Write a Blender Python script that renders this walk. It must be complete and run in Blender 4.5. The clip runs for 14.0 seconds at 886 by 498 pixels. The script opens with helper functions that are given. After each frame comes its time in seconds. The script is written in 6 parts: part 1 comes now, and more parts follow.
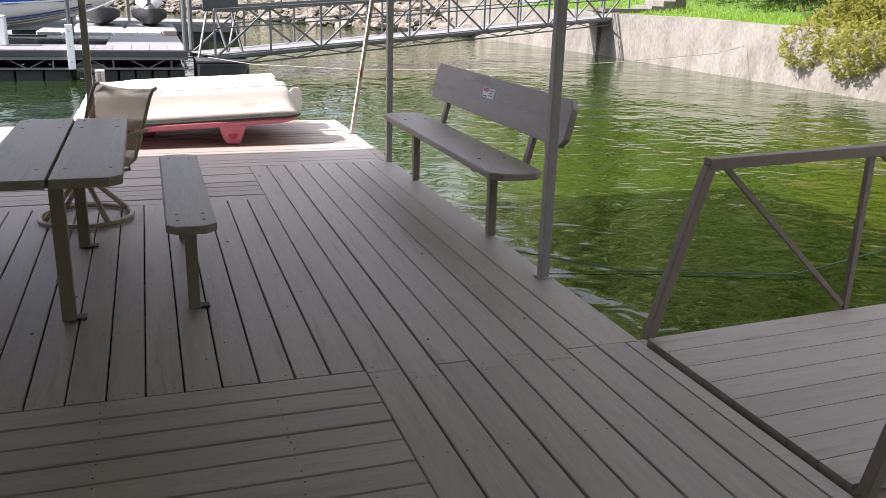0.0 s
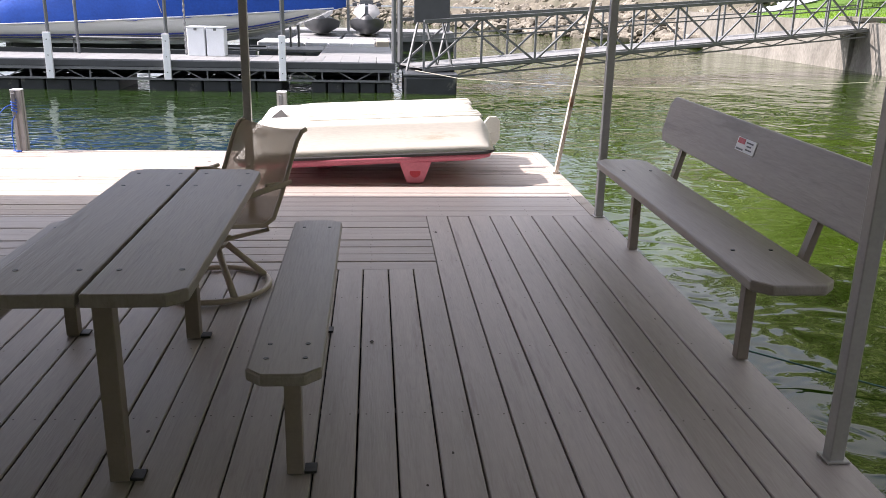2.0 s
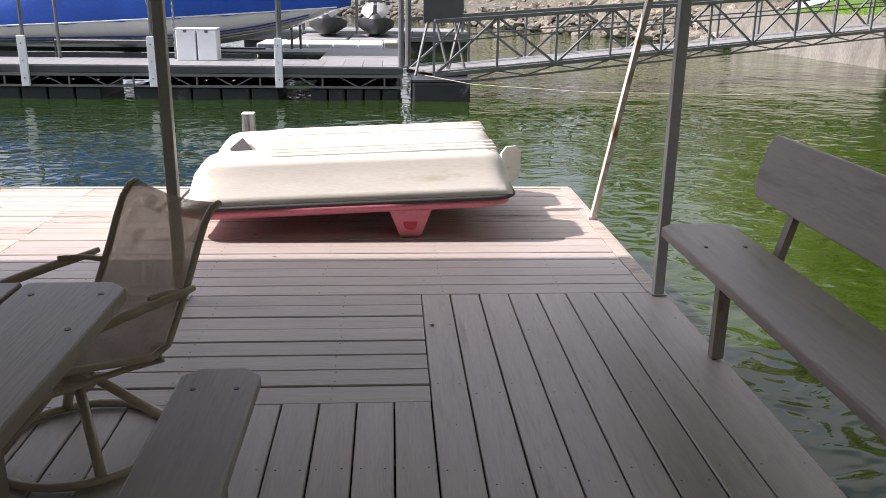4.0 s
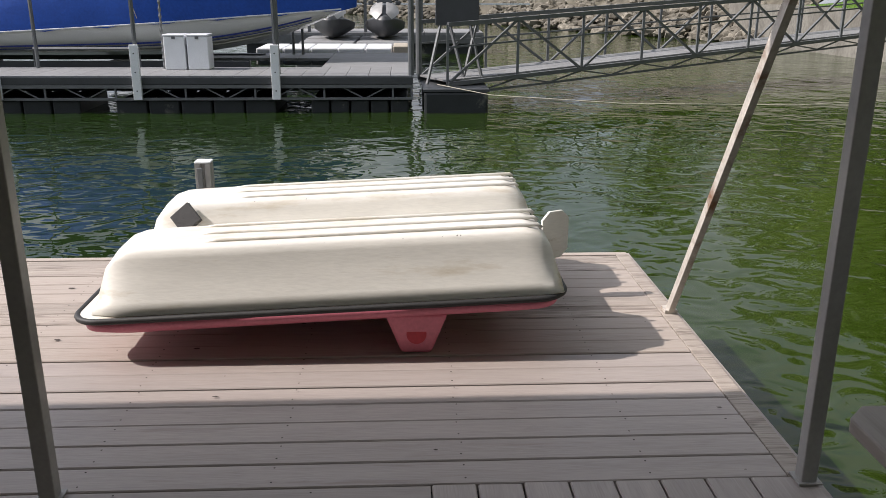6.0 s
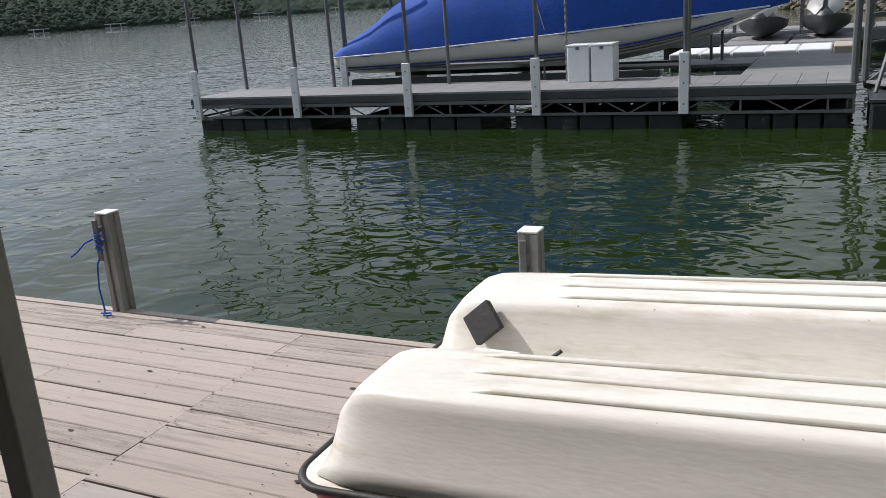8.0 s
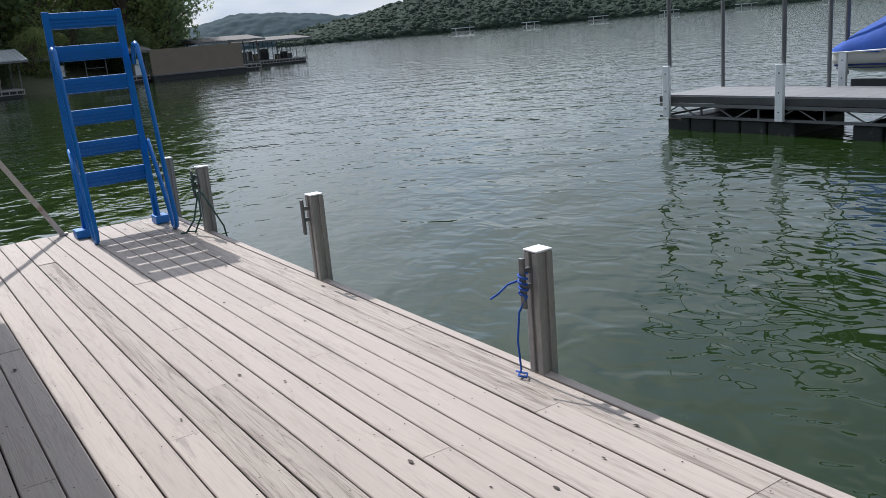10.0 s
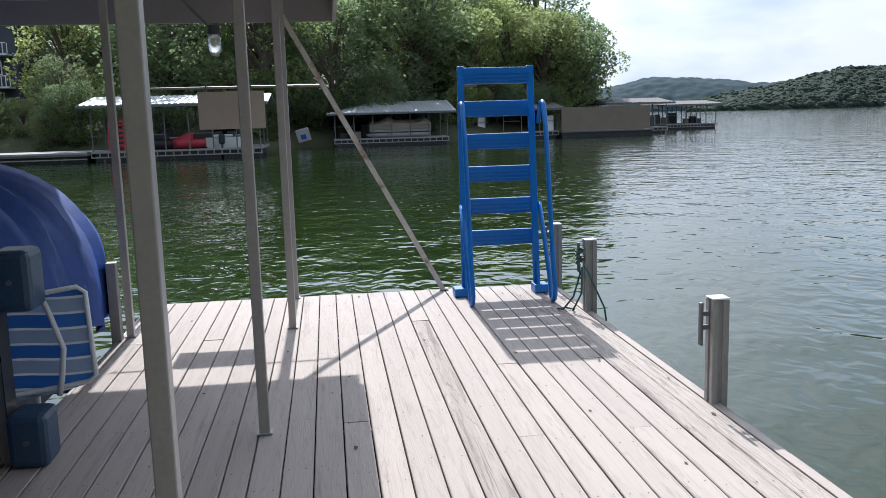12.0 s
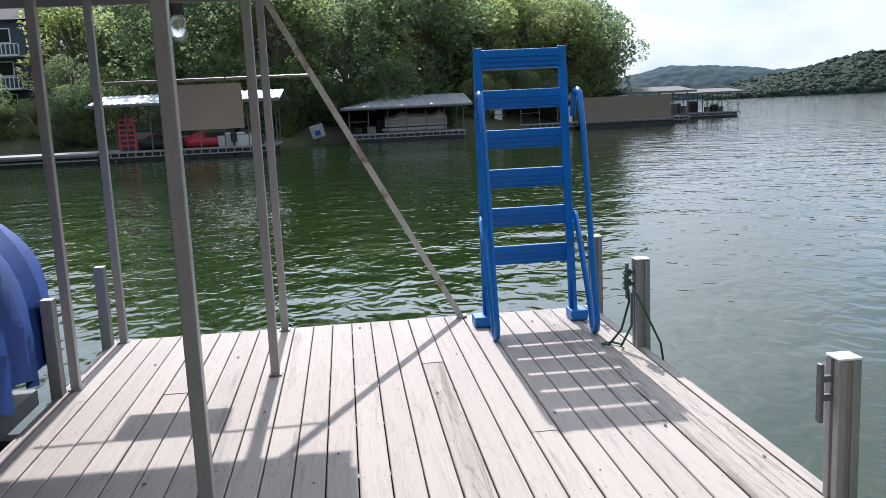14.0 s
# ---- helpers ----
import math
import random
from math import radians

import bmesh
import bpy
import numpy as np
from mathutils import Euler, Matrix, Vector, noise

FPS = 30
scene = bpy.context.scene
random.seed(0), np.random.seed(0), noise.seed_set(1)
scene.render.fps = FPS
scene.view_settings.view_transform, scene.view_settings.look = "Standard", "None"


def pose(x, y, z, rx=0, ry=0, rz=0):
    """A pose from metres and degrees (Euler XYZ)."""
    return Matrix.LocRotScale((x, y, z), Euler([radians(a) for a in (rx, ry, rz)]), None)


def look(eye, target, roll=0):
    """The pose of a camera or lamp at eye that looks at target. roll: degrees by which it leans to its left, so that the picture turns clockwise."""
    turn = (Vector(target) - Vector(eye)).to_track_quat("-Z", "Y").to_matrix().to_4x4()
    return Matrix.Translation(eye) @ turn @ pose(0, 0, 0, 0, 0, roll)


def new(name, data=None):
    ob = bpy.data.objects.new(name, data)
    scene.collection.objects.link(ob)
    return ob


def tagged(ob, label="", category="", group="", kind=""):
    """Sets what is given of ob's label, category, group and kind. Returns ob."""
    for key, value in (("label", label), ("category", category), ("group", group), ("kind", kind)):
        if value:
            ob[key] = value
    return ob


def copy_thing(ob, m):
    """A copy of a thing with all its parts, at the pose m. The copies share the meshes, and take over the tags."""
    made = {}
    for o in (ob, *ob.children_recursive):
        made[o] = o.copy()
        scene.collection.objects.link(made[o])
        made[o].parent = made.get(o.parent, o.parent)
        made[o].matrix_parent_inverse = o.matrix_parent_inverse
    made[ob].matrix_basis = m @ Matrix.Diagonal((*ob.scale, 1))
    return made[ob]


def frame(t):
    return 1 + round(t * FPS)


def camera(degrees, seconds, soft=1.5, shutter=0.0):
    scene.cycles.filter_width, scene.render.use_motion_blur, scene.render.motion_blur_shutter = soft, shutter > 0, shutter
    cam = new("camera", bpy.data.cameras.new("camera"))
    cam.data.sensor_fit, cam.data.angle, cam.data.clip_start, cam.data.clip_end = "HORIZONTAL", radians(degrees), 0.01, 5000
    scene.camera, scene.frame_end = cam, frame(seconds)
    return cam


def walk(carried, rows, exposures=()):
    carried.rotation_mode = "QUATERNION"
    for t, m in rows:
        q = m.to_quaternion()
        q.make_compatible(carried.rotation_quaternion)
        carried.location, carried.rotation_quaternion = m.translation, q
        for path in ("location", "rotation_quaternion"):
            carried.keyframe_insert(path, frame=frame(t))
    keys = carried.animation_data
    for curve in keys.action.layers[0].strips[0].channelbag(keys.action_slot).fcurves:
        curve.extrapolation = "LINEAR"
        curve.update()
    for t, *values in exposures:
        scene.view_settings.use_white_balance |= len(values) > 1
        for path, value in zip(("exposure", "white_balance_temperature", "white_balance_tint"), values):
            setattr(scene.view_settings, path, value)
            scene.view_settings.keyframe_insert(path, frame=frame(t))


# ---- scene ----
cam = camera(55.3, 14.0, 0.8)
PATH = [
    (0, (-1.902, -6.952, 1.444), (-1.272, -5.148, 0.853), 1.7),
    (0.5, (-1.815, -6.571, 1.459), (-1.29, -4.731, 0.878), 2.0),
    (1, (-1.666, -6.242, 1.459), (-1.318, -4.36, 0.877), 1.3),
    (1.5, (-1.566, -5.882, 1.436), (-1.394, -3.978, 0.85), 1.0),
    (2, (-1.523, -5.515, 1.463), (-1.363, -3.609, 0.877), 1.2),
    (2.5, (-1.408, -5.126, 1.447), (-1.247, -3.219, 0.865), 1.4),
    (3, (-1.388, -4.727, 1.447), (-1.236, -2.82, 0.863), 1.3),
    (5.5, (-1.222, -2.688, 1.466), (-1.132, -0.782, 0.867), 0.3),
    (6, (-1.251, -2.292, 1.49), (-1.163, -0.386, 0.891), 0.2),
    (6.5, (-1.191, -1.916, 1.495), (-1.205, -0.004, 0.908), 0.2),
    (7, (-1.21, -1.566, 1.488), (-1.341, 0.344, 0.912), -0.3),
    (7.5, (-1.202, -1.217, 1.487), (-1.607, 0.653, 0.904), -2.6),
    (7.7, (-1.189, -1.038, 1.483), (-1.791, 0.781, 0.911), -3.4),
    (9.8, (-1.985, 0.07, 1.434), (-3.504, 1.253, 0.891), -5.3),
    (10, (-2.058, 0.143, 1.452), (-3.678, 1.206, 0.954), -4.9),
    (10.5, (-2.223, 0.28, 1.459), (-4.054, 0.983, 1.067), -3.6),
    (11, (-2.316, 0.427, 1.477), (-4.258, 0.781, 1.16), -1.7),
    (11.2, (-2.411, 0.45, 1.459), (-4.368, 0.727, 1.154), -1.7),
    (11.5, (-2.591, 0.444, 1.457), (-4.549, 0.713, 1.147), -1.6),
    (12, (-2.89, 0.439, 1.475), (-4.848, 0.699, 1.165), -1.6),
    (12.5, (-3.223, 0.561, 1.471), (-5.184, 0.783, 1.145), -2.5),
    (13, (-3.518, 0.575, 1.452), (-5.479, 0.795, 1.122), -2.4),
    (13.5, (-3.802, 0.555, 1.483), (-5.762, 0.776, 1.153), -2.5),
    (14, (-4.072, 0.616, 1.476), (-6.034, 0.832, 1.152), -2.7),
]
EXPOSURES = [(0, 1.74, 6500, 22), (3.2, 1.5, 6550, 22), (5.5, 0.72, 6550, 17), (7.5, 0.22, 6400, 15), (10, 0.42, 6050, 13), (12, 0.76, 5900, 13), (14, 0.82, 5900, 13)]
walk(cam, [(t, look(eye, target, roll)) for t, eye, target, roll in PATH], EXPOSURES)

# ---- light ----
SUN_EL = radians(42)      # the sun stands over the lake, on the -x side
world = bpy.data.worlds.new("sky")
scene.world = world
world.use_nodes = True
wn = world.node_tree
bg = wn.nodes["Background"]
sky = wn.nodes.new("ShaderNodeTexSky")
sky.sky_type, sky.sun_disc = "NISHITA", False
sky.sun_elevation, sky.sun_rotation = SUN_EL, radians(-90)
sky.dust_density, sky.air_density, sky.ozone_density = 1.2, 1.0, 1.0
cl_co = wn.nodes.new("ShaderNodeTexCoord")
cl_map = wn.nodes.new("ShaderNodeMapping")
cl_map.inputs["Scale"].default_value = (2.0, 2.0, 6.0)
cl = wn.nodes.new("ShaderNodeTexNoise")
cl.inputs["Scale"].default_value, cl.inputs["Detail"].default_value = 1.6, 6
cl_r = wn.nodes.new("ShaderNodeValToRGB")
cl_r.color_ramp.elements[0].position, cl_r.color_ramp.elements[1].position = 0.15, 0.55
cl_m = wn.nodes.new("ShaderNodeMix")
cl_m.data_type = "RGBA"
cl_c = wn.nodes.new("ShaderNodeMix")                    # thin cloud, from bluish grey to white
cl_c.data_type = "RGBA"
cl_c.inputs[6].default_value, cl_c.inputs[7].default_value = (3.1, 3.55, 4.05, 1), (4.4, 4.6, 4.75, 1)
cl_n = wn.nodes.new("ShaderNodeTexNoise")
cl_n.inputs["Scale"].default_value, cl_n.inputs["Detail"].default_value = 3.0, 7
cl_k = wn.nodes.new("ShaderNodeMapRange")
cl_k.inputs["From Min"].default_value, cl_k.inputs["From Max"].default_value = 0.36, 0.62
wn.links.new(cl_map.outputs[0], cl_n.inputs["Vector"])
wn.links.new(cl_n.outputs["Fac"], cl_k.inputs["Value"])
wn.links.new(cl_k.outputs[0], cl_c.inputs[0])
# thin cloud scatters forward: it is brighter towards the sun
cl_d, cl_x, cl_p, cl_g, cl_v = (wn.nodes.new(k) for k in ("ShaderNodeVectorMath", "ShaderNodeMath", "ShaderNodeMath", "ShaderNodeMath", "ShaderNodeVectorMath"))
cl_d.operation, cl_x.operation, cl_p.operation, cl_g.operation, cl_v.operation = "DOT_PRODUCT", "MAXIMUM", "POWER", "MULTIPLY_ADD", "SCALE"
cl_d.inputs[1].default_value = (-math.cos(SUN_EL), 0, math.sin(SUN_EL))
cl_x.inputs[1].default_value, cl_p.inputs[1].default_value = 0.0, 11.0
cl_g.inputs[1].default_value, cl_g.inputs[2].default_value = 5.2, 1.0
wn.links.new(cl_co.outputs["Generated"], cl_d.inputs[0])
wn.links.new(cl_d.outputs["Value"], cl_x.inputs[0])
wn.links.new(cl_x.outputs[0], cl_p.inputs[0])
wn.links.new(cl_p.outputs[0], cl_g.inputs[0])
wn.links.new(cl_c.outputs[2], cl_v.inputs[0])
wn.links.new(cl_g.outputs[0], cl_v.inputs["Scale"])
wn.links.new(cl_v.outputs[0], cl_m.inputs[7])
wn.links.new(cl_co.outputs["Generated"], cl_map.inputs["Vector"])
wn.links.new(cl_map.outputs[0], cl.inputs["Vector"])
wn.links.new(cl.outputs["Fac"], cl_r.inputs[0])
cl_s = wn.nodes.new("ShaderNodeMath")
cl_s.operation = "MULTIPLY"
cl_s.inputs[1].default_value = 0.97
wn.links.new(cl_r.outputs[0], cl_s.inputs[0])
wn.links.new(cl_s.outputs[0], cl_m.inputs[0])
wn.links.new(sky.outputs[0], cl_m.inputs[6])
wn.links.new(cl_m.outputs[2], bg.inputs["Color"])
bg.inputs["Strength"].default_value = 0.115
sun = new("sun", bpy.data.lights.new("sun", "SUN"))
sun.data.energy, sun.data.angle, sun.data.color = 3.6, radians(0.6), (1, 0.95, 0.87)
sun.matrix_world = look((-30 * math.cos(SUN_EL), 0, 30 * math.sin(SUN_EL)), (0, 0, 0))


# ---- materials ----
def nodes_of(name):
    m = bpy.data.materials.new(name)
    m.use_nodes = True
    return m, m.node_tree, m.node_tree.nodes["Principled BSDF"]


def mat(name, rgb, rough=0.6, metal=0.0, var=0.15, scale=6.0, grain=(1, 1, 1), bump=0.15, fine=60.0, stain=None, stain_amt=0.0, rnd=0.0, spec=0.5, coat=0.0, cracks=0.0):
    """Base colour varied at two scales, with grain along the thing's own axes, fine relief, stains of their own shape and a random shade per object."""
    m, nt, bs = nodes_of(name)
    N, L = nt.nodes, nt.links
    co = N.new("ShaderNodeTexCoord")
    mp = N.new("ShaderNodeMapping")
    mp.inputs["Scale"].default_value = grain
    L.new(co.outputs["Object"], mp.inputs["Vector"])
    oi = N.new("ShaderNodeObjectInfo")
    sh = N.new("ShaderNodeVectorMath")
    sh.operation = "MULTIPLY_ADD"
    sh.inputs[1].default_value = (1, 1, 1)
    cb = N.new("ShaderNodeCombineXYZ")
    mul = N.new("ShaderNodeMath")
    mul.operation = "MULTIPLY"
    mul.inputs[1].default_value = 37.0
    L.new(oi.outputs["Random"], mul.inputs[0])
    for i in range(3):
        L.new(mul.outputs[0], cb.inputs[i])
    L.new(mp.outputs[0], sh.inputs[0])
    L.new(cb.outputs[0], sh.inputs[2])
    n1, n2 = N.new("ShaderNodeTexNoise"), N.new("ShaderNodeTexNoise")
    n1.inputs["Scale"].default_value, n1.inputs["Detail"].default_value = scale, 5
    n2.inputs["Scale"].default_value, n2.inputs["Detail"].default_value = fine, 3
    L.new(sh.outputs[0], n1.inputs["Vector"])
    L.new(sh.outputs[0], n2.inputs["Vector"])
    add = N.new("ShaderNodeMath")
    add.operation = "ADD"
    L.new(n1.outputs["Fac"], add.inputs[0])
    L.new(n2.outputs["Fac"], add.inputs[1])
    mr = N.new("ShaderNodeMapRange")
    mr.inputs["From Min"].default_value, mr.inputs["From Max"].default_value = 0.65, 1.35
    mr.inputs["To Min"].default_value, mr.inputs["To Max"].default_value = 1 - var, 1 + var
    L.new(add.outputs[0], mr.inputs["Value"])
    rn = N.new("ShaderNodeMapRange")
    rn.inputs["To Min"].default_value, rn.inputs["To Max"].default_value = 1 - rnd, 1 + rnd
    L.new(oi.outputs["Random"], rn.inputs["Value"])
    k = N.new("ShaderNodeMath")
    k.operation = "MULTIPLY"
    L.new(mr.outputs[0], k.inputs[0])
    L.new(rn.outputs[0], k.inputs[1])
    vm = N.new("ShaderNodeVectorMath")
    vm.operation = "SCALE"
    vm.inputs[0].default_value = rgb
    L.new(k.outputs[0], vm.inputs["Scale"])
    out = vm.outputs[0]
    if stain:
        n3 = N.new("ShaderNodeTexNoise")
        n3.inputs["Scale"].default_value, n3.inputs["Detail"].default_value = scale * 0.6, 8
        n3.inputs["Roughness"].default_value = 0.65
        L.new(sh.outputs[0], n3.inputs["Vector"])
        rp = N.new("ShaderNodeMapRange")
        rp.inputs["From Min"].default_value, rp.inputs["From Max"].default_value = 0.62 - stain_amt * 0.25, 0.68
        L.new(n3.outputs["Fac"], rp.inputs["Value"])
        mx = N.new("ShaderNodeMix")
        mx.data_type = "RGBA"
        mx.inputs[7].default_value = (*stain, 1)
        L.new(rp.outputs[0], mx.inputs[0])
        L.new(out, mx.inputs[6])
        out = mx.outputs[2]
    if cracks:                       # thin dark splits that run with the grain
        n4 = N.new("ShaderNodeTexNoise")
        n4.inputs["Scale"].default_value, n4.inputs["Detail"].default_value, n4.inputs["Distortion"].default_value = scale * 0.9, 4, 0.6
        L.new(sh.outputs[0], n4.inputs["Vector"])
        c1, c2, c3 = N.new("ShaderNodeMath"), N.new("ShaderNodeMath"), N.new("ShaderNodeMapRange")
        c1.operation, c2.operation = "SUBTRACT", "ABSOLUTE"
        c1.inputs[1].default_value = 0.5
        L.new(n4.outputs["Fac"], c1.inputs[0])
        L.new(c1.outputs[0], c2.inputs[0])
        L.new(c2.outputs[0], c3.inputs["Value"])
        c3.inputs["From Min"].default_value, c3.inputs["From Max"].default_value = 0.0, 0.03
        c3.inputs["To Min"].default_value, c3.inputs["To Max"].default_value = cracks, 0.0
        mc = N.new("ShaderNodeMix")
        mc.data_type = "RGBA"
        mc.inputs[7].default_value = (rgb[0] * 0.38, rgb[1] * 0.35, rgb[2] * 0.33, 1)
        L.new(c3.outputs[0], mc.inputs[0])
        L.new(out, mc.inputs[6])
        out = mc.outputs[2]
    L.new(out, bs.inputs["Base Color"])
    bs.inputs["Roughness"].default_value, bs.inputs["Metallic"].default_value = rough, metal
    bs.inputs["Specular IOR Level"].default_value, bs.inputs["Coat Weight"].default_value = spec, coat
    if bump:
        b = N.new("ShaderNodeBump")
        b.inputs["Strength"].default_value, b.inputs["Distance"].default_value = bump, 0.01
        L.new(add.outputs[0], b.inputs["Height"])
        L.new(b.outputs[0], bs.inputs["Normal"])
    return m


# boards: grain runs along each board's own x axis
M_DECK = mat("deck_paint", (0.368, 0.320, 0.294), 0.5, spec=0.5, var=0.10, scale=4, grain=(0.5, 6, 3), bump=0.10, fine=26, stain=(0.30, 0.250, 0.228), stain_amt=0.1, rnd=0.07, cracks=0.12)
M_DECKL = mat("deck_sun_bleached", (0.40, 0.345, 0.305), 0.78, spec=0.35, var=0.055, scale=3, grain=(0.45, 7, 3), bump=0.25, fine=22, cracks=0.2, stain=(0.29, 0.25, 0.225), stain_amt=0.12, rnd=0.06)
M_DECKW = mat("deck_weathered", (0.368, 0.318, 0.278), 0.82, var=0.13, scale=3, grain=(0.45, 8, 3), bump=0.8, fine=12, cracks=0.6, stain=(0.23, 0.19, 0.165), stain_amt=0.25, rnd=0.08)
M_FURN = mat("bench_paint", (0.29, 0.253, 0.225), 0.42, var=0.10, scale=4, grain=(7, 0.5, 4), bump=0.15, fine=18, stain=(0.22, 0.19, 0.165), stain_amt=0.15, cracks=0.14)
M_TUBE = mat("painted_steel_tube", (0.235, 0.192, 0.160), 0.45, var=0.10, scale=8, bump=0.05, stain=(0.16, 0.09, 0.06), stain_amt=0.05)
M_POST = mat("grey_brown_post_paint", (0.35, 0.335, 0.32), 0.35, var=0.10, scale=7, bump=0.04)
M_RUST = mat("weathered_steel_brace", (0.54, 0.50, 0.45), 0.55, metal=0.2, var=0.2, scale=9, stain=(0.22, 0.11, 0.06), stain_amt=0.35)
M_GALV = mat("galvanised_steel", (0.15, 0.157, 0.163), 0.55, metal=0.3, var=0.15, scale=9, bump=0.05)
M_ALU = mat("weathered_aluminium", (0.33, 0.325, 0.318), 0.5, metal=0.25, var=0.15, scale=5, grain=(1, 1, 0.4), bump=0.08)
M_WHITEP = mat("white_plastic_post", (0.78, 0.80, 0.82), 0.45, var=0.06, scale=5, bump=0.05)
M_HULL = mat("cream_plastic_hull", (0.74, 0.715, 0.655), 0.40, var=0.07, scale=7, grain=(0.35, 1, 2.0), bump=0.05, fine=60, stain=(0.56, 0.50, 0.40), stain_amt=0.30)
M_PINK = mat("faded_pink_plastic", (0.60, 0.17, 0.23), 0.5, var=0.12, scale=5, bump=0.08)
M_RED = mat("red_plastic", (0.52, 0.05, 0.07), 0.5, var=0.15, scale=8)
M_BLACK = mat("black_rubber", (0.025, 0.024, 0.024), 0.6, var=0.2, scale=9)
M_BLUE = mat("blue_powder_coat", (0.004, 0.155, 0.53), 0.34, var=0.10, scale=6, bump=0.04)
M_COVER = mat("blue_canvas", (0.006, 0.062, 0.34), 0.8, var=0.18, scale=2.2, bump=0.35, fine=20)
M_NAVYC = mat("navy_canvas", (0.008, 0.046, 0.22), 0.75, var=0.22, scale=2.2, bump=0.4, fine=16)
M_BUMPER = mat("navy_vinyl_bumper", (0.035, 0.075, 0.13), 0.45, var=0.12, scale=6)
M_WHITE = mat("white_gelcoat", (0.74, 0.74, 0.72), 0.25, var=0.05, scale=2, bump=0.02)
M_NAVY = mat("navy_stripe", (0.02, 0.04, 0.22), 0.3, var=0.05)
M_FLOAT = mat("black_float_plastic", (0.022, 0.025, 0.028), 0.5, var=0.3, scale=4, stain=(0.14, 0.14, 0.12), stain_amt=0.1)
M_GREYDECK = mat("grey_composite_deck", (0.21, 0.212, 0.215), 0.75, var=0.12, scale=4, rnd=0.08)
M_TAN = mat("tan_sheet", (0.42, 0.37, 0.30), 0.7, var=0.10, scale=3)
M_TANS = mat("brown_screen_fabric", (0.20, 0.165, 0.125), 0.8, var=0.12, scale=1.5)
M_CHAIR = mat("bronze_chair_frame", (0.42, 0.35, 0.285), 0.45, var=0.10, scale=10, bump=0.05)
M_CONC = mat("retaining_wall_concrete", (0.165, 0.155, 0.135), 0.95, var=0.35, scale=1.6, grain=(1, 1, 0.6), bump=1.0, fine=14, stain=(0.10, 0.09, 0.075), stain_amt=0.45)
M_ROCK = mat("limestone_rock", (0.21, 0.188, 0.152), 0.95, var=0.45, scale=1.9, bump=0.9, fine=9, stain=(0.09, 0.08, 0.06), stain_amt=0.5, rnd=0.25)
M_BANK = mat("stony_bank", (0.10, 0.088, 0.066), 0.95, var=0.5, scale=0.8, bump=1.0, fine=4, stain=(0.05, 0.05, 0.03), stain_amt=0.6)
M_GRASS = mat("lawn", (0.075, 0.15, 0.02), 0.9, var=0.3, scale=1.2, bump=0.5, fine=30)
M_EARTH = mat("shore_earth", (0.055, 0.062, 0.03), 0.95, var=0.35, scale=0.25, bump=0.5, fine=5)
M_ROOFM = mat("pale_roof_metal", (0.40, 0.425, 0.44), 0.4, metal=0.3, var=0.08, scale=1.5)
M_ROOFD = mat("dark_shingle", (0.10, 0.095, 0.09), 0.85, var=0.2, scale=2)
M_SIDING = mat("beige_siding", (0.34, 0.29, 0.23), 0.8, var=0.12, scale=1.5)
M_SLATE = mat("slate_siding", (0.07, 0.08, 0.10), 0.8, var=0.12, scale=1.5)
M_BARK = mat("bark", (0.12, 0.095, 0.07), 0.95, var=0.3, scale=4)
M_ROPEB = mat("blue_rope", (0.02, 0.09, 0.42), 0.8, var=0.2, scale=40)
M_ROPEG = mat("green_rope", (0.05, 0.11, 0.09), 0.8, var=0.2, scale=40)
M_ROPEW = mat("pale_rope", (0.36, 0.34, 0.27), 0.8, var=0.15, scale=30)
M_ROOFU = mat("brown_painted_fascia", (0.26, 0.24, 0.225), 0.6, var=0.10, scale=3)
# made pale so that the underside bounces light onto the shaded deck
M_SOFFIT = mat("pale_soffit_metal", (0.62, 0.60, 0.57), 0.5, var=0.05, scale=2)
M_SIGNW = mat("white_label", (0.8, 0.8, 0.8), 0.4, var=0.03)
M_DARKG = mat("dark_grey_plastic", (0.06, 0.063, 0.068), 0.45, var=0.15, scale=6)
M_DGLASS = mat("dark_glass", (0.02, 0.024, 0.028), 0.08, var=0.05, bump=0)
M_KNOT = mat("dark_wood_knot", (0.055, 0.042, 0.036), 0.8, var=0.3, scale=30)


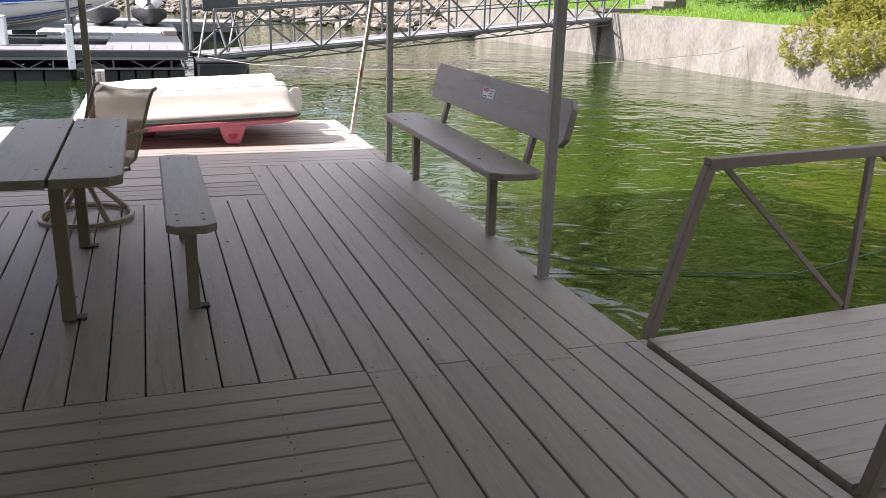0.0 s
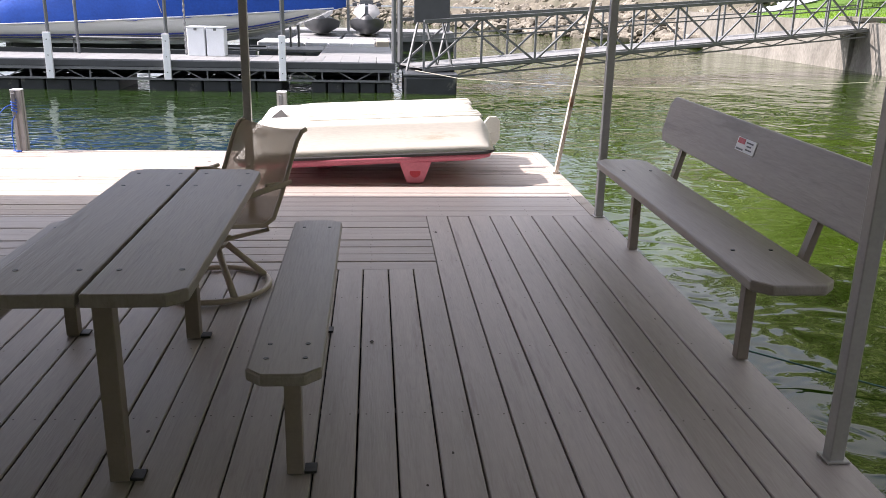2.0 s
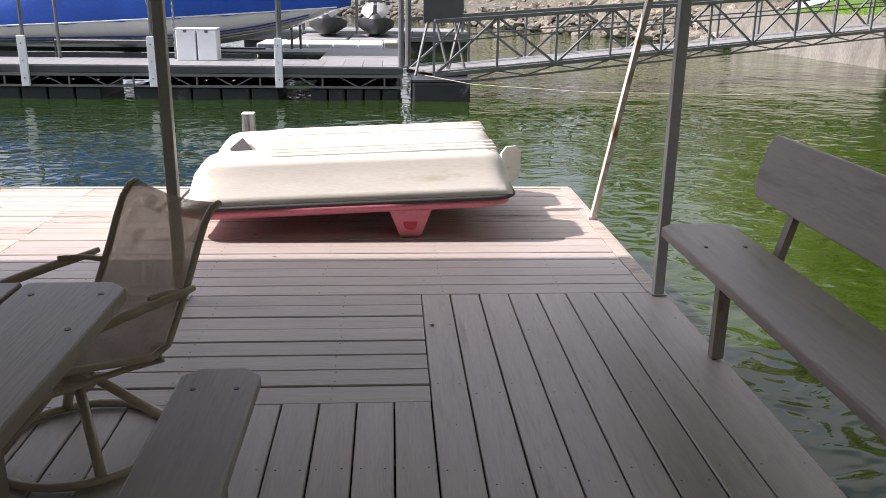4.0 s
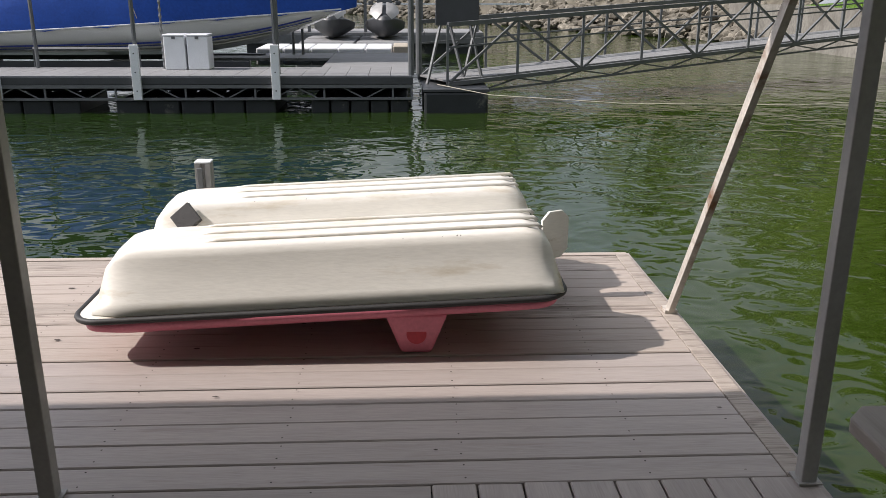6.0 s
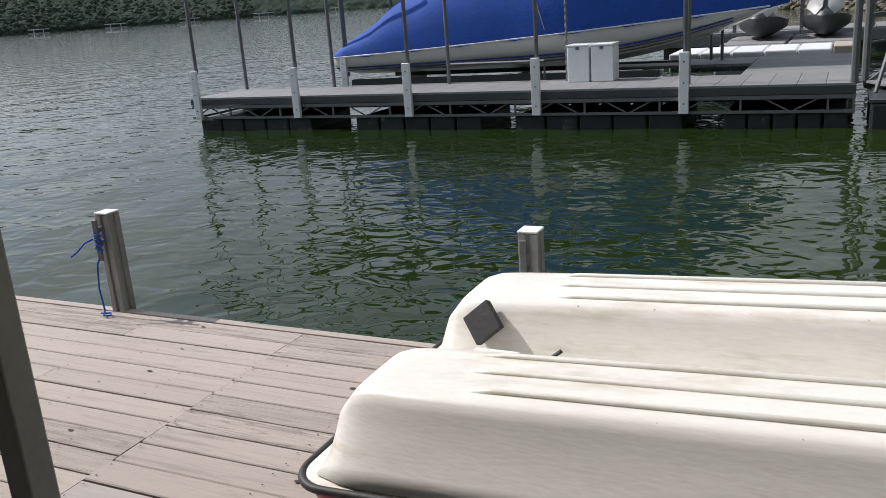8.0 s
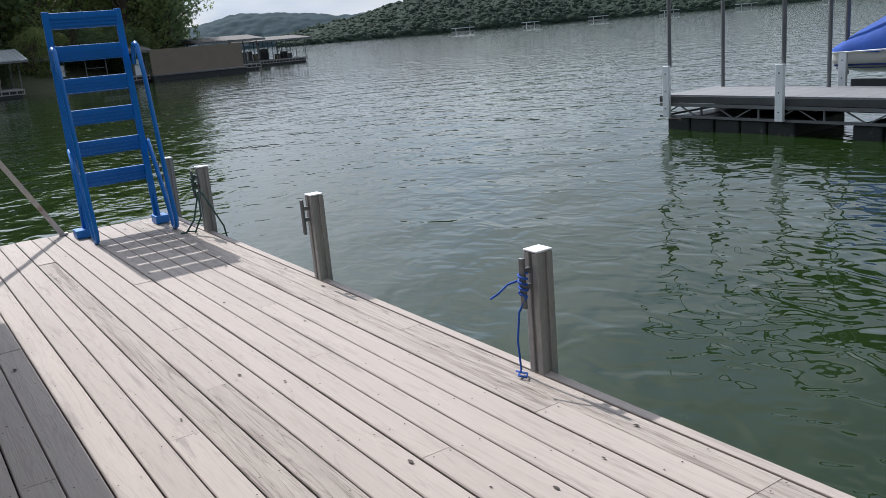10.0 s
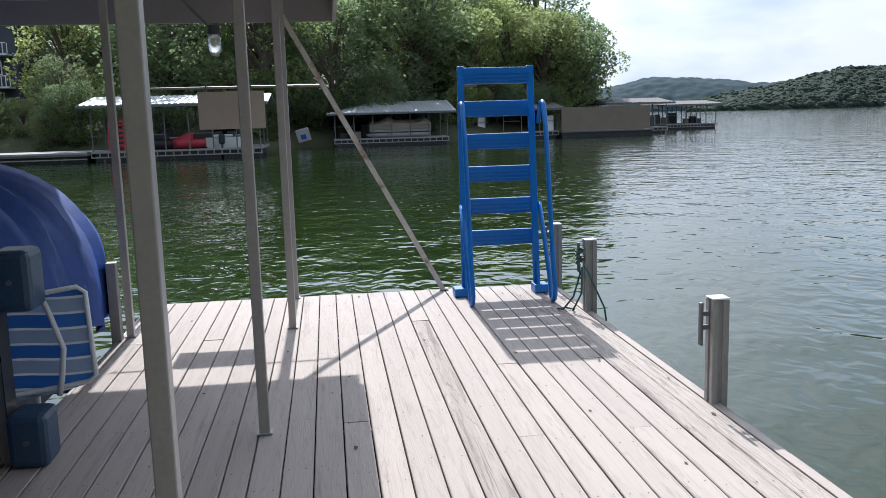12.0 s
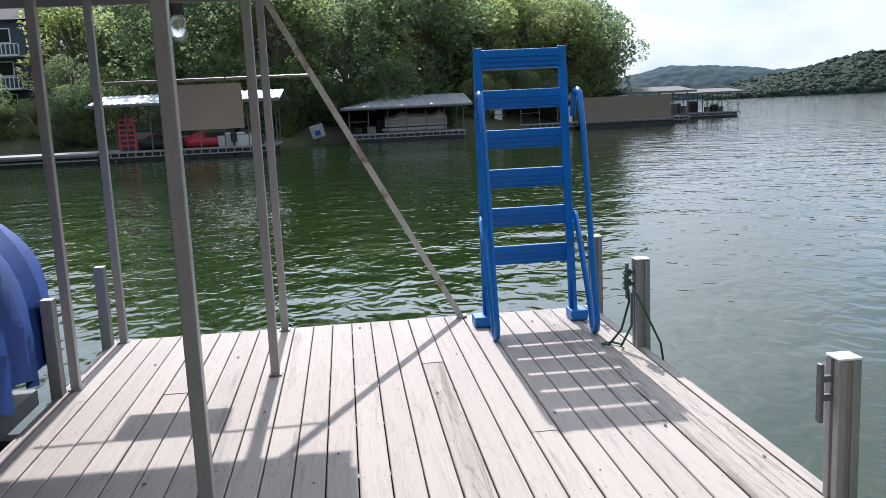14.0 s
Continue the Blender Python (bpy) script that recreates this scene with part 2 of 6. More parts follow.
def foliage(name, a, b):
    m, nt, bs = nodes_of(name)
    N, L = nt.nodes, nt.links
    g = N.new("ShaderNodeNewGeometry")
    oi = N.new("ShaderNodeObjectInfo")
    ad = N.new("ShaderNodeMath")
    ad.operation = "MULTIPLY_ADD"
    ad.inputs[1].default_value = 0.4
    L.new(g.outputs["Random Per Island"], ad.inputs[0])
    ml = N.new("ShaderNodeMath")
    ml.operation = "MULTIPLY"
    ml.inputs[1].default_value = 0.6
    L.new(oi.outputs["Random"], ml.inputs[0])
    L.new(ml.outputs[0], ad.inputs[2])
    mx = N.new("ShaderNodeMix")
    mx.data_type = "RGBA"
    mx.inputs[6].default_value, mx.inputs[7].default_value = (*a, 1), (*b, 1)
    L.new(ad.outputs[0], mx.inputs[0])
    L.new(mx.outputs[2], bs.inputs["Base Color"])
    bs.inputs["Roughness"].default_value = 0.6
    tr = N.new("ShaderNodeBsdfTranslucent")
    tv = N.new("ShaderNodeVectorMath")          # light that comes through a leaf is yellower and stronger
    tv.operation = "MULTIPLY"
    tv.inputs[1].default_value = (2.1, 2.1, 1.9)
    L.new(mx.outputs[2], tv.inputs[0])
    L.new(tv.outputs[0], tr.inputs["Color"])
    ms = N.new("ShaderNodeMixShader")
    ms.inputs[0].default_value = 0.62
    L.new(bs.outputs[0], ms.inputs[1])
    L.new(tr.outputs[0], ms.inputs[2])
    L.new(ms.outputs[0], N["Material Output"].inputs["Surface"])
    return m


# greens lifted and blued: haze over the far shore is mixed into them
M_LEAF = foliage("tree_leaves", (0.072, 0.108, 0.062), (0.150, 0.188, 0.095))
M_LEAFY = foliage("light_tree_leaves", (0.105, 0.140, 0.062), (0.215, 0.248, 0.100))
M_BUSH = foliage("autumn_bush_leaves", (0.13, 0.17, 0.03), (0.27, 0.225, 0.05))
M_FARW = mat("far_woods", (0.027, 0.042, 0.031), 0.95, var=0.5, scale=0.06, bump=0.0, fine=0.4, spec=0.1)
# the blue-grey tint puts the air's haze into the far ridge's colour
M_FARH = mat("haze_tinted_woods", (0.034, 0.058, 0.069), 0.95, var=0.15, scale=0.02, bump=0.0, fine=0.1, spec=0.1)


def water_material():
    m, nt, bs = nodes_of("lake_water")
    N, L = nt.nodes, nt.links
    co = N.new("ShaderNodeTexCoord")
    def nz(scale, sx, sy, detail, rot=0.0, dist=0.0):
        mp = N.new("ShaderNodeMapping")
        mp.inputs["Scale"].default_value = (sx, sy, 1)
        mp.inputs["Rotation"].default_value = (0, 0, rot)
        n = N.new("ShaderNodeTexNoise")
        n.inputs["Scale"].default_value, n.inputs["Detail"].default_value = scale, detail
        n.inputs["Distortion"].default_value = dist
        L.new(co.outputs["Object"], mp.inputs["Vector"])
        L.new(mp.outputs[0], n.inputs["Vector"])
        return n
    big, mid, small = nz(0.9, 1.0, 0.8, 1, 0.35), nz(3.4, 0.8, 1.0, 1, -0.5, 0.8), nz(9, 0.9, 1.0, 1, 0.5)
    s1 = N.new("ShaderNodeMath"); s1.operation = "MULTIPLY_ADD"; s1.inputs[1].default_value = 2.6
    L.new(big.outputs["Fac"], s1.inputs[0]); L.new(mid.outputs["Fac"], s1.inputs[2])
    s2 = N.new("ShaderNodeMath"); s2.operation = "MULTIPLY_ADD"; s2.inputs[1].default_value = 0.07
    L.new(small.outputs["Fac"], s2.inputs[0]); L.new(s1.outputs[0], s2.inputs[2])
    b = N.new("ShaderNodeBump")
    b.inputs["Strength"].default_value, b.inputs["Distance"].default_value = 1.0, 0.0195
    L.new(s2.outputs[0], b.inputs["Height"])
    L.new(b.outputs[0], bs.inputs["Normal"])
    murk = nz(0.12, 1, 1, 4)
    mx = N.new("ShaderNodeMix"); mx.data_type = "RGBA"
    # base colour by x: lighter, yellower green towards +x, darker green towards -x
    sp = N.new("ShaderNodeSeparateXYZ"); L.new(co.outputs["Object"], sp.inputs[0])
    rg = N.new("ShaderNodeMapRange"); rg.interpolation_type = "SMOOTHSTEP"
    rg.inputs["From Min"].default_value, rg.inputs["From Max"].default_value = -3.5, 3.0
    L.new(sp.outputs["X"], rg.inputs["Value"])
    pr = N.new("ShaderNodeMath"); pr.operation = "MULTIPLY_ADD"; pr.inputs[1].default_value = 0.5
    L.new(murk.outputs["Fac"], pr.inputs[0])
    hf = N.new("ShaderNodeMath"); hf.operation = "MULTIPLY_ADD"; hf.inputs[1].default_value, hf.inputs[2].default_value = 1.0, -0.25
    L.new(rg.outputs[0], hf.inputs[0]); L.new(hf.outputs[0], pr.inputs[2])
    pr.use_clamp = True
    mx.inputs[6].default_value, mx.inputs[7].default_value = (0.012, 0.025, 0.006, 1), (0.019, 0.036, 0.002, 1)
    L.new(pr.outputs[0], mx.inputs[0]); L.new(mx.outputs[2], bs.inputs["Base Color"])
    bs.inputs["Roughness"].default_value, bs.inputs["IOR"].default_value = 0.02, 1.33
    return m


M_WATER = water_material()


def mesh_fabric():
    m, nt, bs = nodes_of("sling_mesh_fabric")
    N, L = nt.nodes, nt.links
    bs.inputs["Base Color"].default_value = (0.40, 0.335, 0.265, 1)
    tr, ms = N.new("ShaderNodeBsdfTranslucent"), N.new("ShaderNodeMixShader")       # light comes through the weave
    tr.inputs["Color"].default_value, ms.inputs[0].default_value = (0.46, 0.38, 0.29, 1), 0.4
    L.new(bs.outputs[0], ms.inputs[1])
    L.new(tr.outputs[0], ms.inputs[2])
    L.new(ms.outputs[0], N["Material Output"].inputs["Surface"])
    bs.inputs["Roughness"].default_value = 0.7
    co = N.new("ShaderNodeTexCoord")
    n = N.new("ShaderNodeTexNoise")
    n.inputs["Scale"].default_value = 260
    L.new(co.outputs["Object"], n.inputs["Vector"])
    r = N.new("ShaderNodeMapRange")
    r.inputs["From Min"].default_value, r.inputs["From Max"].default_value = 0.36, 0.60
    r.inputs["To Min"].default_value, r.inputs["To Max"].default_value = 0.45, 1.0
    L.new(n.outputs["Fac"], r.inputs["Value"])
    L.new(r.outputs[0], bs.inputs["Alpha"])
    return m


M_MESH = mesh_fabric()


def stripes():
    m, nt, bs = nodes_of("striped_canvas")
    N, L = nt.nodes, nt.links
    co = N.new("ShaderNodeTexCoord")
    sp = N.new("ShaderNodeSeparateXYZ")
    L.new(co.outputs["Object"], sp.inputs[0])
    w = N.new("ShaderNodeMath"); w.operation = "MULTIPLY"; w.inputs[1].default_value = 7.0
    L.new(sp.outputs["Z"], w.inputs[0])
    fr = N.new("ShaderNodeMath"); fr.operation = "FRACT"
    L.new(w.outputs[0], fr.inputs[0])
    r = N.new("ShaderNodeValToRGB")
    r.color_ramp.interpolation = "CONSTANT"
    e = r.color_ramp.elements
    e[0].position, e[0].color = 0.0, (0.09, 0.25, 0.55, 1)
    e[1].position, e[1].color = 0.42, (0.72, 0.74, 0.76, 1)
    x = e.new(0.50); x.color = (0.38, 0.46, 0.57, 1)
    y = e.new(0.92); y.color = (0.72, 0.74, 0.76, 1)
    L.new(fr.outputs[0], r.inputs[0])
    L.new(r.outputs[0], bs.inputs["Base Color"])
    bs.inputs["Roughness"].default_value = 0.8
    return m


M_STRIPE = stripes()
m_, nt_, M_LAMPB = nodes_of("lamp_glass")
M_LAMP = m_
M_LAMPB.inputs["Base Color"].default_value = (0.9, 0.9, 0.88, 1)
M_LAMPB.inputs["Roughness"].default_value, M_LAMPB.inputs["Transmission Weight"].default_value = 0.15, 0.7

# ---- building helpers ----
ORIGIN = {}


def thing(name, at, label, category, group="", kind=""):
    ob = new(name)
    ob.empty_display_size = 0.1
    ob.location = at
    ORIGIN[ob] = Vector(at)
    return tagged(ob, label, category, group, kind)


def part(name, bm, material, parent=None, label="", smooth=False, bevel=0.0):
    """Links a bmesh, written in world metres, as one mesh object under a thing or part."""
    me = bpy.data.meshes.new(name)
    if parent is not None:
        bm.transform(Matrix.Translation(-ORIGIN[parent]))
    bmesh.ops.recalc_face_normals(bm, faces=bm.faces)
    bm.to_mesh(me)
    bm.free()
    me.materials.append(material)
    if smooth:
        for p in me.polygons:
            p.use_smooth = True
    ob = new(name, me)
    if parent is not None:
        ob.parent = parent
        ORIGIN[ob] = ORIGIN[parent]
    else:
        ORIGIN[ob] = Vector((0, 0, 0))
    if bevel:
        md = ob.modifiers.new("bevel", "BEVEL")
        md.width, md.segments, md.limit_method = bevel, 2, "ANGLE"
    return tagged(ob, label)


def box(bm, lo, hi, turn=None):
    """An axis-aligned block from corner lo to corner hi, or turned about its middle."""
    lo, hi = Vector(lo), Vector(hi)
    m = Matrix.Translation((lo + hi) / 2)
    if turn is not None:
        m = m @ turn
    bmesh.ops.create_cube(bm, size=1, matrix=m @ Matrix.Diagonal((*(hi - lo), 1)))
    return bm


def B(lo, hi, turn=None):
    return box(bmesh.new(), lo, hi, turn)


def bar(bm, a, b, w, d=None, up=(0, 0, 1)):
    """A rectangular bar from a to b, w wide and d deep."""
    a, b = Vector(a), Vector(b)
    d = w if d is None else d
    z = (b - a).normalized()
    u = Vector(up)
    if abs(z.dot(u)) > 0.98:
        u = Vector((0, 1, 0))
    x = z.cross(u).normalized()
    y = z.cross(x)
    r = Matrix((x, y, z)).transposed().to_4x4()
    bmesh.ops.create_cube(bm, size=1, matrix=Matrix.Translation((a + b) / 2) @ r @ Matrix.Diagonal((w, d, (b - a).length, 1)))
    return bm


def sweep(bm, pts, r, seg=8, closed=False):
    """A round tube along a line of points."""
    pts = [Vector(p) for p in pts]
    n = len(pts)
    rings, ref = [], None
    for i, p in enumerate(pts):
        a = pts[i - 1] if (i or closed) else p
        c = pts[(i + 1) % n] if (i < n - 1 or closed) else p
        t = (c - a).normalized()
        if ref is None:
            ref = t.orthogonal().normalized()
        ref = (ref - t * ref.dot(t)).normalized()
        s = t.cross(ref)
        rr = r[i] if isinstance(r, (list, tuple)) else r
        rings.append([bm.verts.new(p + rr * (math.cos(2 * math.pi * k / seg) * ref + math.sin(2 * math.pi * k / seg) * s)) for k in range(seg)])
    for i in range(n if closed else n - 1):
        A, C = rings[i], rings[(i + 1) % n]
        for k in range(seg):
            bm.faces.new((A[k], A[(k + 1) % seg], C[(k + 1) % seg], C[k]))
    if not closed:
        bm.faces.new(rings[0][::-1])
        bm.faces.new(rings[-1])
    return bm


def arc(c, r, a0, a1, n, ax=(1, 0, 0), ay=(0, 1, 0)):
    c, ax, ay = Vector(c), Vector(ax), Vector(ay)
    return [c + r * (math.cos(radians(a0 + (a1 - a0) * i / n)) * ax + math.sin(radians(a0 + (a1 - a0) * i / n)) * ay) for i in range(n + 1)]


def slab(bm, outline, z0, z1):
    """A flat piece of the given outline in plan."""
    lo = [bm.verts.new((x, y, z0)) for x, y in outline]
    hi = [bm.verts.new((x, y, z1)) for x, y in outline]
    n = len(lo)
    bm.faces.new(lo[::-1])
    bm.faces.new(hi)
    for i in range(n):
        bm.faces.new((lo[i], lo[(i + 1) % n], hi[(i + 1) % n], hi[i]))
    return bm


def chamfer(x0, y0, x1, y1, c):
    return [(x0 + c, y0), (x1 - c, y0), (x1, y0 + c), (x1, y1 - c), (x1 - c, y1), (x0 + c, y1), (x0, y1 - c), (x0, y0 + c)]


def skin(bm, rows, cap=True, ring=False):
    """A surface through rows of points, all rows of one length."""
    vs = [[bm.verts.new(p) for p in r] for r in rows]
    m = len(vs[0])
    for i in range(len(vs) - 1):
        for k in range(m if ring else m - 1):
            bm.faces.new((vs[i][k], vs[i][(k + 1) % m], vs[i + 1][(k + 1) % m], vs[i + 1][k]))
    if cap:
        bm.faces.new(vs[0])
        bm.faces.new(vs[-1][::-1])
    return bm


WATER = -0.57
EDGE_Y, END_X, SLIP_Y = 2.32, -10.0, -1.05

# ---- lake ----
bm = bmesh.new()
bmesh.ops.create_grid(bm, x_segments=8, y_segments=8, size=2500, matrix=Matrix.Translation((0, 0, WATER)))
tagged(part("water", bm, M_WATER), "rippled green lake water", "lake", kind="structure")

# ---- deck of the home dock ----
PITCH, GAP, THICK = 0.1365, 0.0065, 0.028
rng = random.Random(3)
deck = thing("floor", (0, 0, 0), "grey-brown painted timber dock decking", "dock deck", kind="structure")
BOARDS = []          # x0, y0, x1, y1, along ("x" or "y"), weathered


def boards_y(x0, x1, y0, y1, cuts=()):
    n = round((x1 - x0) / PITCH)
    w = (x1 - x0) / n
    for i in range(n):
        ys = [y0, *[c for j, c in enumerate(cuts) if (i + j) % 2 == 0], y1]
        for a, b in zip(ys, ys[1:]):
            BOARDS.append((x0 + i * w, a, x0 + (i + 1) * w, b, "y", False))


def boards_x(x0, x1, y0, y1, joints=(), worn=False):
    n = max(1, round((y1 - y0) / PITCH))
    w = (y1 - y0) / n
    for i in range(n):
        xs = [x0, *[j for k, j in enumerate(joints) if (i * 7 + k * 3) % 4 == 0], x1]
        for a, b in zip(xs, xs[1:]):
            BOARDS.append((a, y0 + i * w, b, y0 + (i + 1) * w, "x", 2 if worn == 2 or worn and (i * 37 + len(BOARDS) * 11) % 10 < 5 else worn))


boards_y(-1.18, -0.17, -9.5, 0.0, (-4.02, -4.1))           # side walkway
BOARDS.append((-0.17, -4.02, 0.032, 0.0, "y", False))
BOARDS.append((-0.17, -9.5, -0.03, -4.02, "y", False))
boards_y(-4.57, -1.18, -4.0, -1.13)                        # bay with the table
boards_x(-4.57, -1.18, -6.86, -4.0)                        # cross boards
boards_y(-4.57, -1.18, -9.5, -6.86)
boards_x(-4.57, -1.18, -1.13, 0.0)                         # patch by the table
boards_x(END_X, -4.57, SLIP_Y, -1.005, (), 2)
boards_x(END_X, -4.57, -1.005, -0.06, (-8.7, -7.6, -7.0, -6.1), 2)
boards_x(END_X, -4.57, -0.06, 0.05, (), 2)
boards_x(-4.57, -3.5, -0.003, 0.05)
boards_x(END_X, -3.5, 0.05, 0.99, (-8.6, -6.9, -5.2), 2)
boards_x(END_X, -3.5, 0.99, EDGE_Y - 0.02, (-8.9, -7.7, -6.55, -5.6, -4.4), True)
boards_x(-3.5, -0.045, 0.0, 0.956)
boards_x(-3.5, -0.045, 0.956, EDGE_Y - 0.02, (), True)

SHAPES = {}


def board_mesh(length, width, m):
    key = (round(length, 2), round(width, 3), m.name)
    if key not in SHAPES:
        b = bmesh.new()
        l, w, c = length / 2 - 0.0015, width / 2 - GAP / 2, 0.004
        prof = [(-w, -THICK), (-w, -c), (-w + c, 0), (w - c, 0), (w, -c), (w, -THICK)]
        skin(b, [[(-l, y, z) for y, z in prof], [(l, y, z) for y, z in prof]], ring=True)
        bmesh.ops.recalc_face_normals(b, faces=b.faces)
        me = bpy.data.meshes.new("board")
        b.to_mesh(me)
        b.free()
        me.materials.append(m)
        SHAPES[key] = me
    return SHAPES[key]


def lay_boards():
    for x0, y0, x1, y1, along, worn in BOARDS:
        m = M_DECKL if worn == 2 else M_DECKW if worn else M_DECK
        me = board_mesh(x1 - x0, y1 - y0, m) if along == "x" else board_mesh(y1 - y0, x1 - x0, m)
        ob = new("board", me)
        ob.parent = deck
        dz = rng.uniform(-0.002, 0.002)
        ob.matrix_basis = pose((x0 + x1) / 2, (y0 + y1) / 2, dz, rng.uniform(-0.4, 0.4), 0, 0) if along == "x" else pose((x0 + x1) / 2, (y0 + y1) / 2, dz, rng.uniform(-0.4, 0.4), 0, 90)


def nails_and_knots():
    """Screw heads over the joists, and dark knots, all over the deck."""
    nb, kb = bmesh.new(), bmesh.new()
    for x0, y0, x1, y1, along, worn in BOARDS:
        L_, W_ = (x1 - x0, y1 - y0) if along == "x" else (y1 - y0, x1 - x0)
        for i in range(max(2, int(L_ / 0.6) + 1)):
            u = min(L_ - 0.02, 0.025 + i * 0.6)
            for v in (0.03, W_ - 0.03):
                px, py = (x0 + u, y0 + v) if along == "x" else (x0 + v, y0 + u)
                px, py = px + rng.uniform(-0.006, 0.006), py + rng.uniform(-0.006, 0.006)
                ring = [nb.verts.new((px + 0.0038 * math.cos(a), py + 0.0038 * math.sin(a), 0.0042)) for a in (0, 1.05, 2.09, 3.14, 4.19, 5.24)]
                nb.faces.new(ring)
        for _ in range(int(L_ * (0.5 if worn else 0.35) + rng.random())):
            u, v = rng.uniform(0.05, L_ - 0.05), rng.uniform(0.03, W_ - 0.03)
            px, py = (x0 + u, y0 + v) if along == "x" else (x0 + v, y0 + u)
            r = 0.003 + 0.011 * rng.random() ** 2
            lx, ly = (1.5, 0.8) if along == "x" else (0.8, 1.5)
            kb.faces.new([kb.verts.new((px + r * lx * math.cos(k * 0.785) * rng.uniform(0.6, 1.2), py + r * ly * math.sin(k * 0.785) * rng.uniform(0.6, 1.2), 0.0040)) for k in range(8)])
    tagged(part("screw_heads", nb, M_KNOT, deck), kind="stuff")
    tagged(part("knots", kb, M_KNOT, deck), kind="stuff")


# border boards, fascia, joists and floats
part("border_board", B((-0.028, -9.5, -0.03), (0.032, -4.025, 0.0)), M_DECK, deck, bevel=0.003)
part("border_board", B((-0.042, 0.003, -0.03), (0.032, EDGE_Y - 0.022, 0.002)), M_DECKW, deck, bevel=0.003)
part("border_board", B((END_X - 0.03, EDGE_Y - 0.018, -0.03), (0.028, EDGE_Y + 0.03, 0.002)), M_DECKL, deck, bevel=0.003)
part("fascia", B((0.034, -9.5, -0.2), (0.052, EDGE_Y + 0.05, -0.012)), M_DECK, deck)
part("fascia", B((END_X - 0.05, EDGE_Y + 0.032, -0.2), (0.028, EDGE_Y + 0.05, -0.012)), M_DECKW, deck)
part("fascia", B((END_X - 0.05, SLIP_Y - 0.02, -0.2), (END_X - 0.032, EDGE_Y + 0.03, -0.012)), M_DECKW, deck)
part("fascia", B((END_X - 0.03, SLIP_Y - 0.02, -0.2), (-4.6, SLIP_Y - 0.002, -0.004)), M_DECK, deck)
part("fascia", B((-4.62, -9.5, -0.2), (-4.602, SLIP_Y - 0.022, -0.004)), M_DECK, deck)
for i in range(16):
    y = -9.3 + i * 0.6
    part("joist", B((-4.58, y, -0.19), (0.028, y + 0.04, -0.036)), M_FLOAT, deck)
for i in range(10):
    x = -9.9 + i * 0.6
    part("joist", B((x, SLIP_Y, -0.19), (x + 0.04, EDGE_Y + 0.03, -0.036)), M_FLOAT, deck)
for x0, x1, y0, y1 in ((-4.4, -0.15, -9.3, -6.2), (-4.4, -0.15, -5.6, -2.4), (-4.4, -0.15, -1.8, 2.2), (-9.9, -7.5, -0.7, 2.2), (-7.1, -4.8, -0.7, 2.2)):
    part("float", B((x0, y0, WATER - 0.25), (x1, y1, -0.2)), M_FLOAT, deck, "black plastic dock float", bevel=0.03)

# ---- roof and its posts ----
ROOF_Y, ROOF_X0, ROOF_X1, ROOF_Z = 0.53, -10.18, 0.75, 2.28
# the unseen reach back to y -17 is added to darken the deck from behind
b = B((ROOF_X0, -17.0, ROOF_Z + 0.19), (ROOF_X1, ROOF_Y, ROOF_Z + 0.206))
tagged(part("ceiling", b, M_SOFFIT), "dock roof underside, made pale to bounce light", "dock roof", kind="structure")
for nm, lo, hi in (("trim_1", (ROOF_X0 - 0.03, -17.0, ROOF_Z), (ROOF_X0, ROOF_Y + 0.03, ROOF_Z + 0.2)),
                   ("trim_2", (ROOF_X0, ROOF_Y, ROOF_Z), (ROOF_X1, ROOF_Y + 0.03, ROOF_Z + 0.2)),
                   ("trim_3", (ROOF_X1, -17.0, ROOF_Z), (ROOF_X1 + 0.03, ROOF_Y + 0.03, ROOF_Z + 0.2))):
    tagged(part(nm, B(lo, hi), M_ROOFU), "brown painted roof fascia board", "fascia", kind="structure")
b = bmesh.new()
yr = -8.0
for k in range(2):
    ya, yb = (ROOF_Y + 0.06, yr) if k == 0 else (-17.06, yr)
    vs = [b.verts.new(p) for p in ((ROOF_X0 - 0.08, ya, ROOF_Z + 0.21), (ROOF_X1 + 0.08, ya, ROOF_Z + 0.21), (ROOF_X1 + 0.08, yb, ROOF_Z + 1.1), (ROOF_X0 - 0.08, yb, ROOF_Z + 1.1))]
    us = [b.verts.new(v.co + Vector((0, 0, 0.05))) for v in vs]
    b.faces.new(vs); b.faces.new(us[::-1])
    for i in range(4):
        b.faces.new((vs[i], vs[(i + 1) % 4], us[(i + 1) % 4], us[i]))
tagged(part("roof", b, M_ROOFM), "pale ribbed metal dock roof", "dock roof", kind="structure")


def roof_post(x, y, s=0.052, top=ROOF_Z + 0.188):
    p = thing("roof_post", (x, y, 0), "square steel roof post painted brown", "post", "roof posts")
    part("tube", B((x - s / 2, y - s / 2, 0), (x + s / 2, y + s / 2, top)), M_POST, p, bevel=0.004)
    part("base_plate", B((x - s * 0.75, y - s * 0.75, 0.004), (x + s * 0.75, y + s * 0.75, 0.010)), M_POST, p)
    return p


for x, y in ((-0.012, -3.147), (-0.0, -0.02), (-2.33, -0.03), (-4.75, 0.05), (-6.84, 0.08), (-8.91, 0.134), (-9.95, 0.12),
             (-8.93, -0.99), (-9.95, -0.975), (-6.72, -1.04), (-4.56, -3.15), (-0.012, -6.3), (-4.56, -6.3)):
    roof_post(x, y, 0.05)


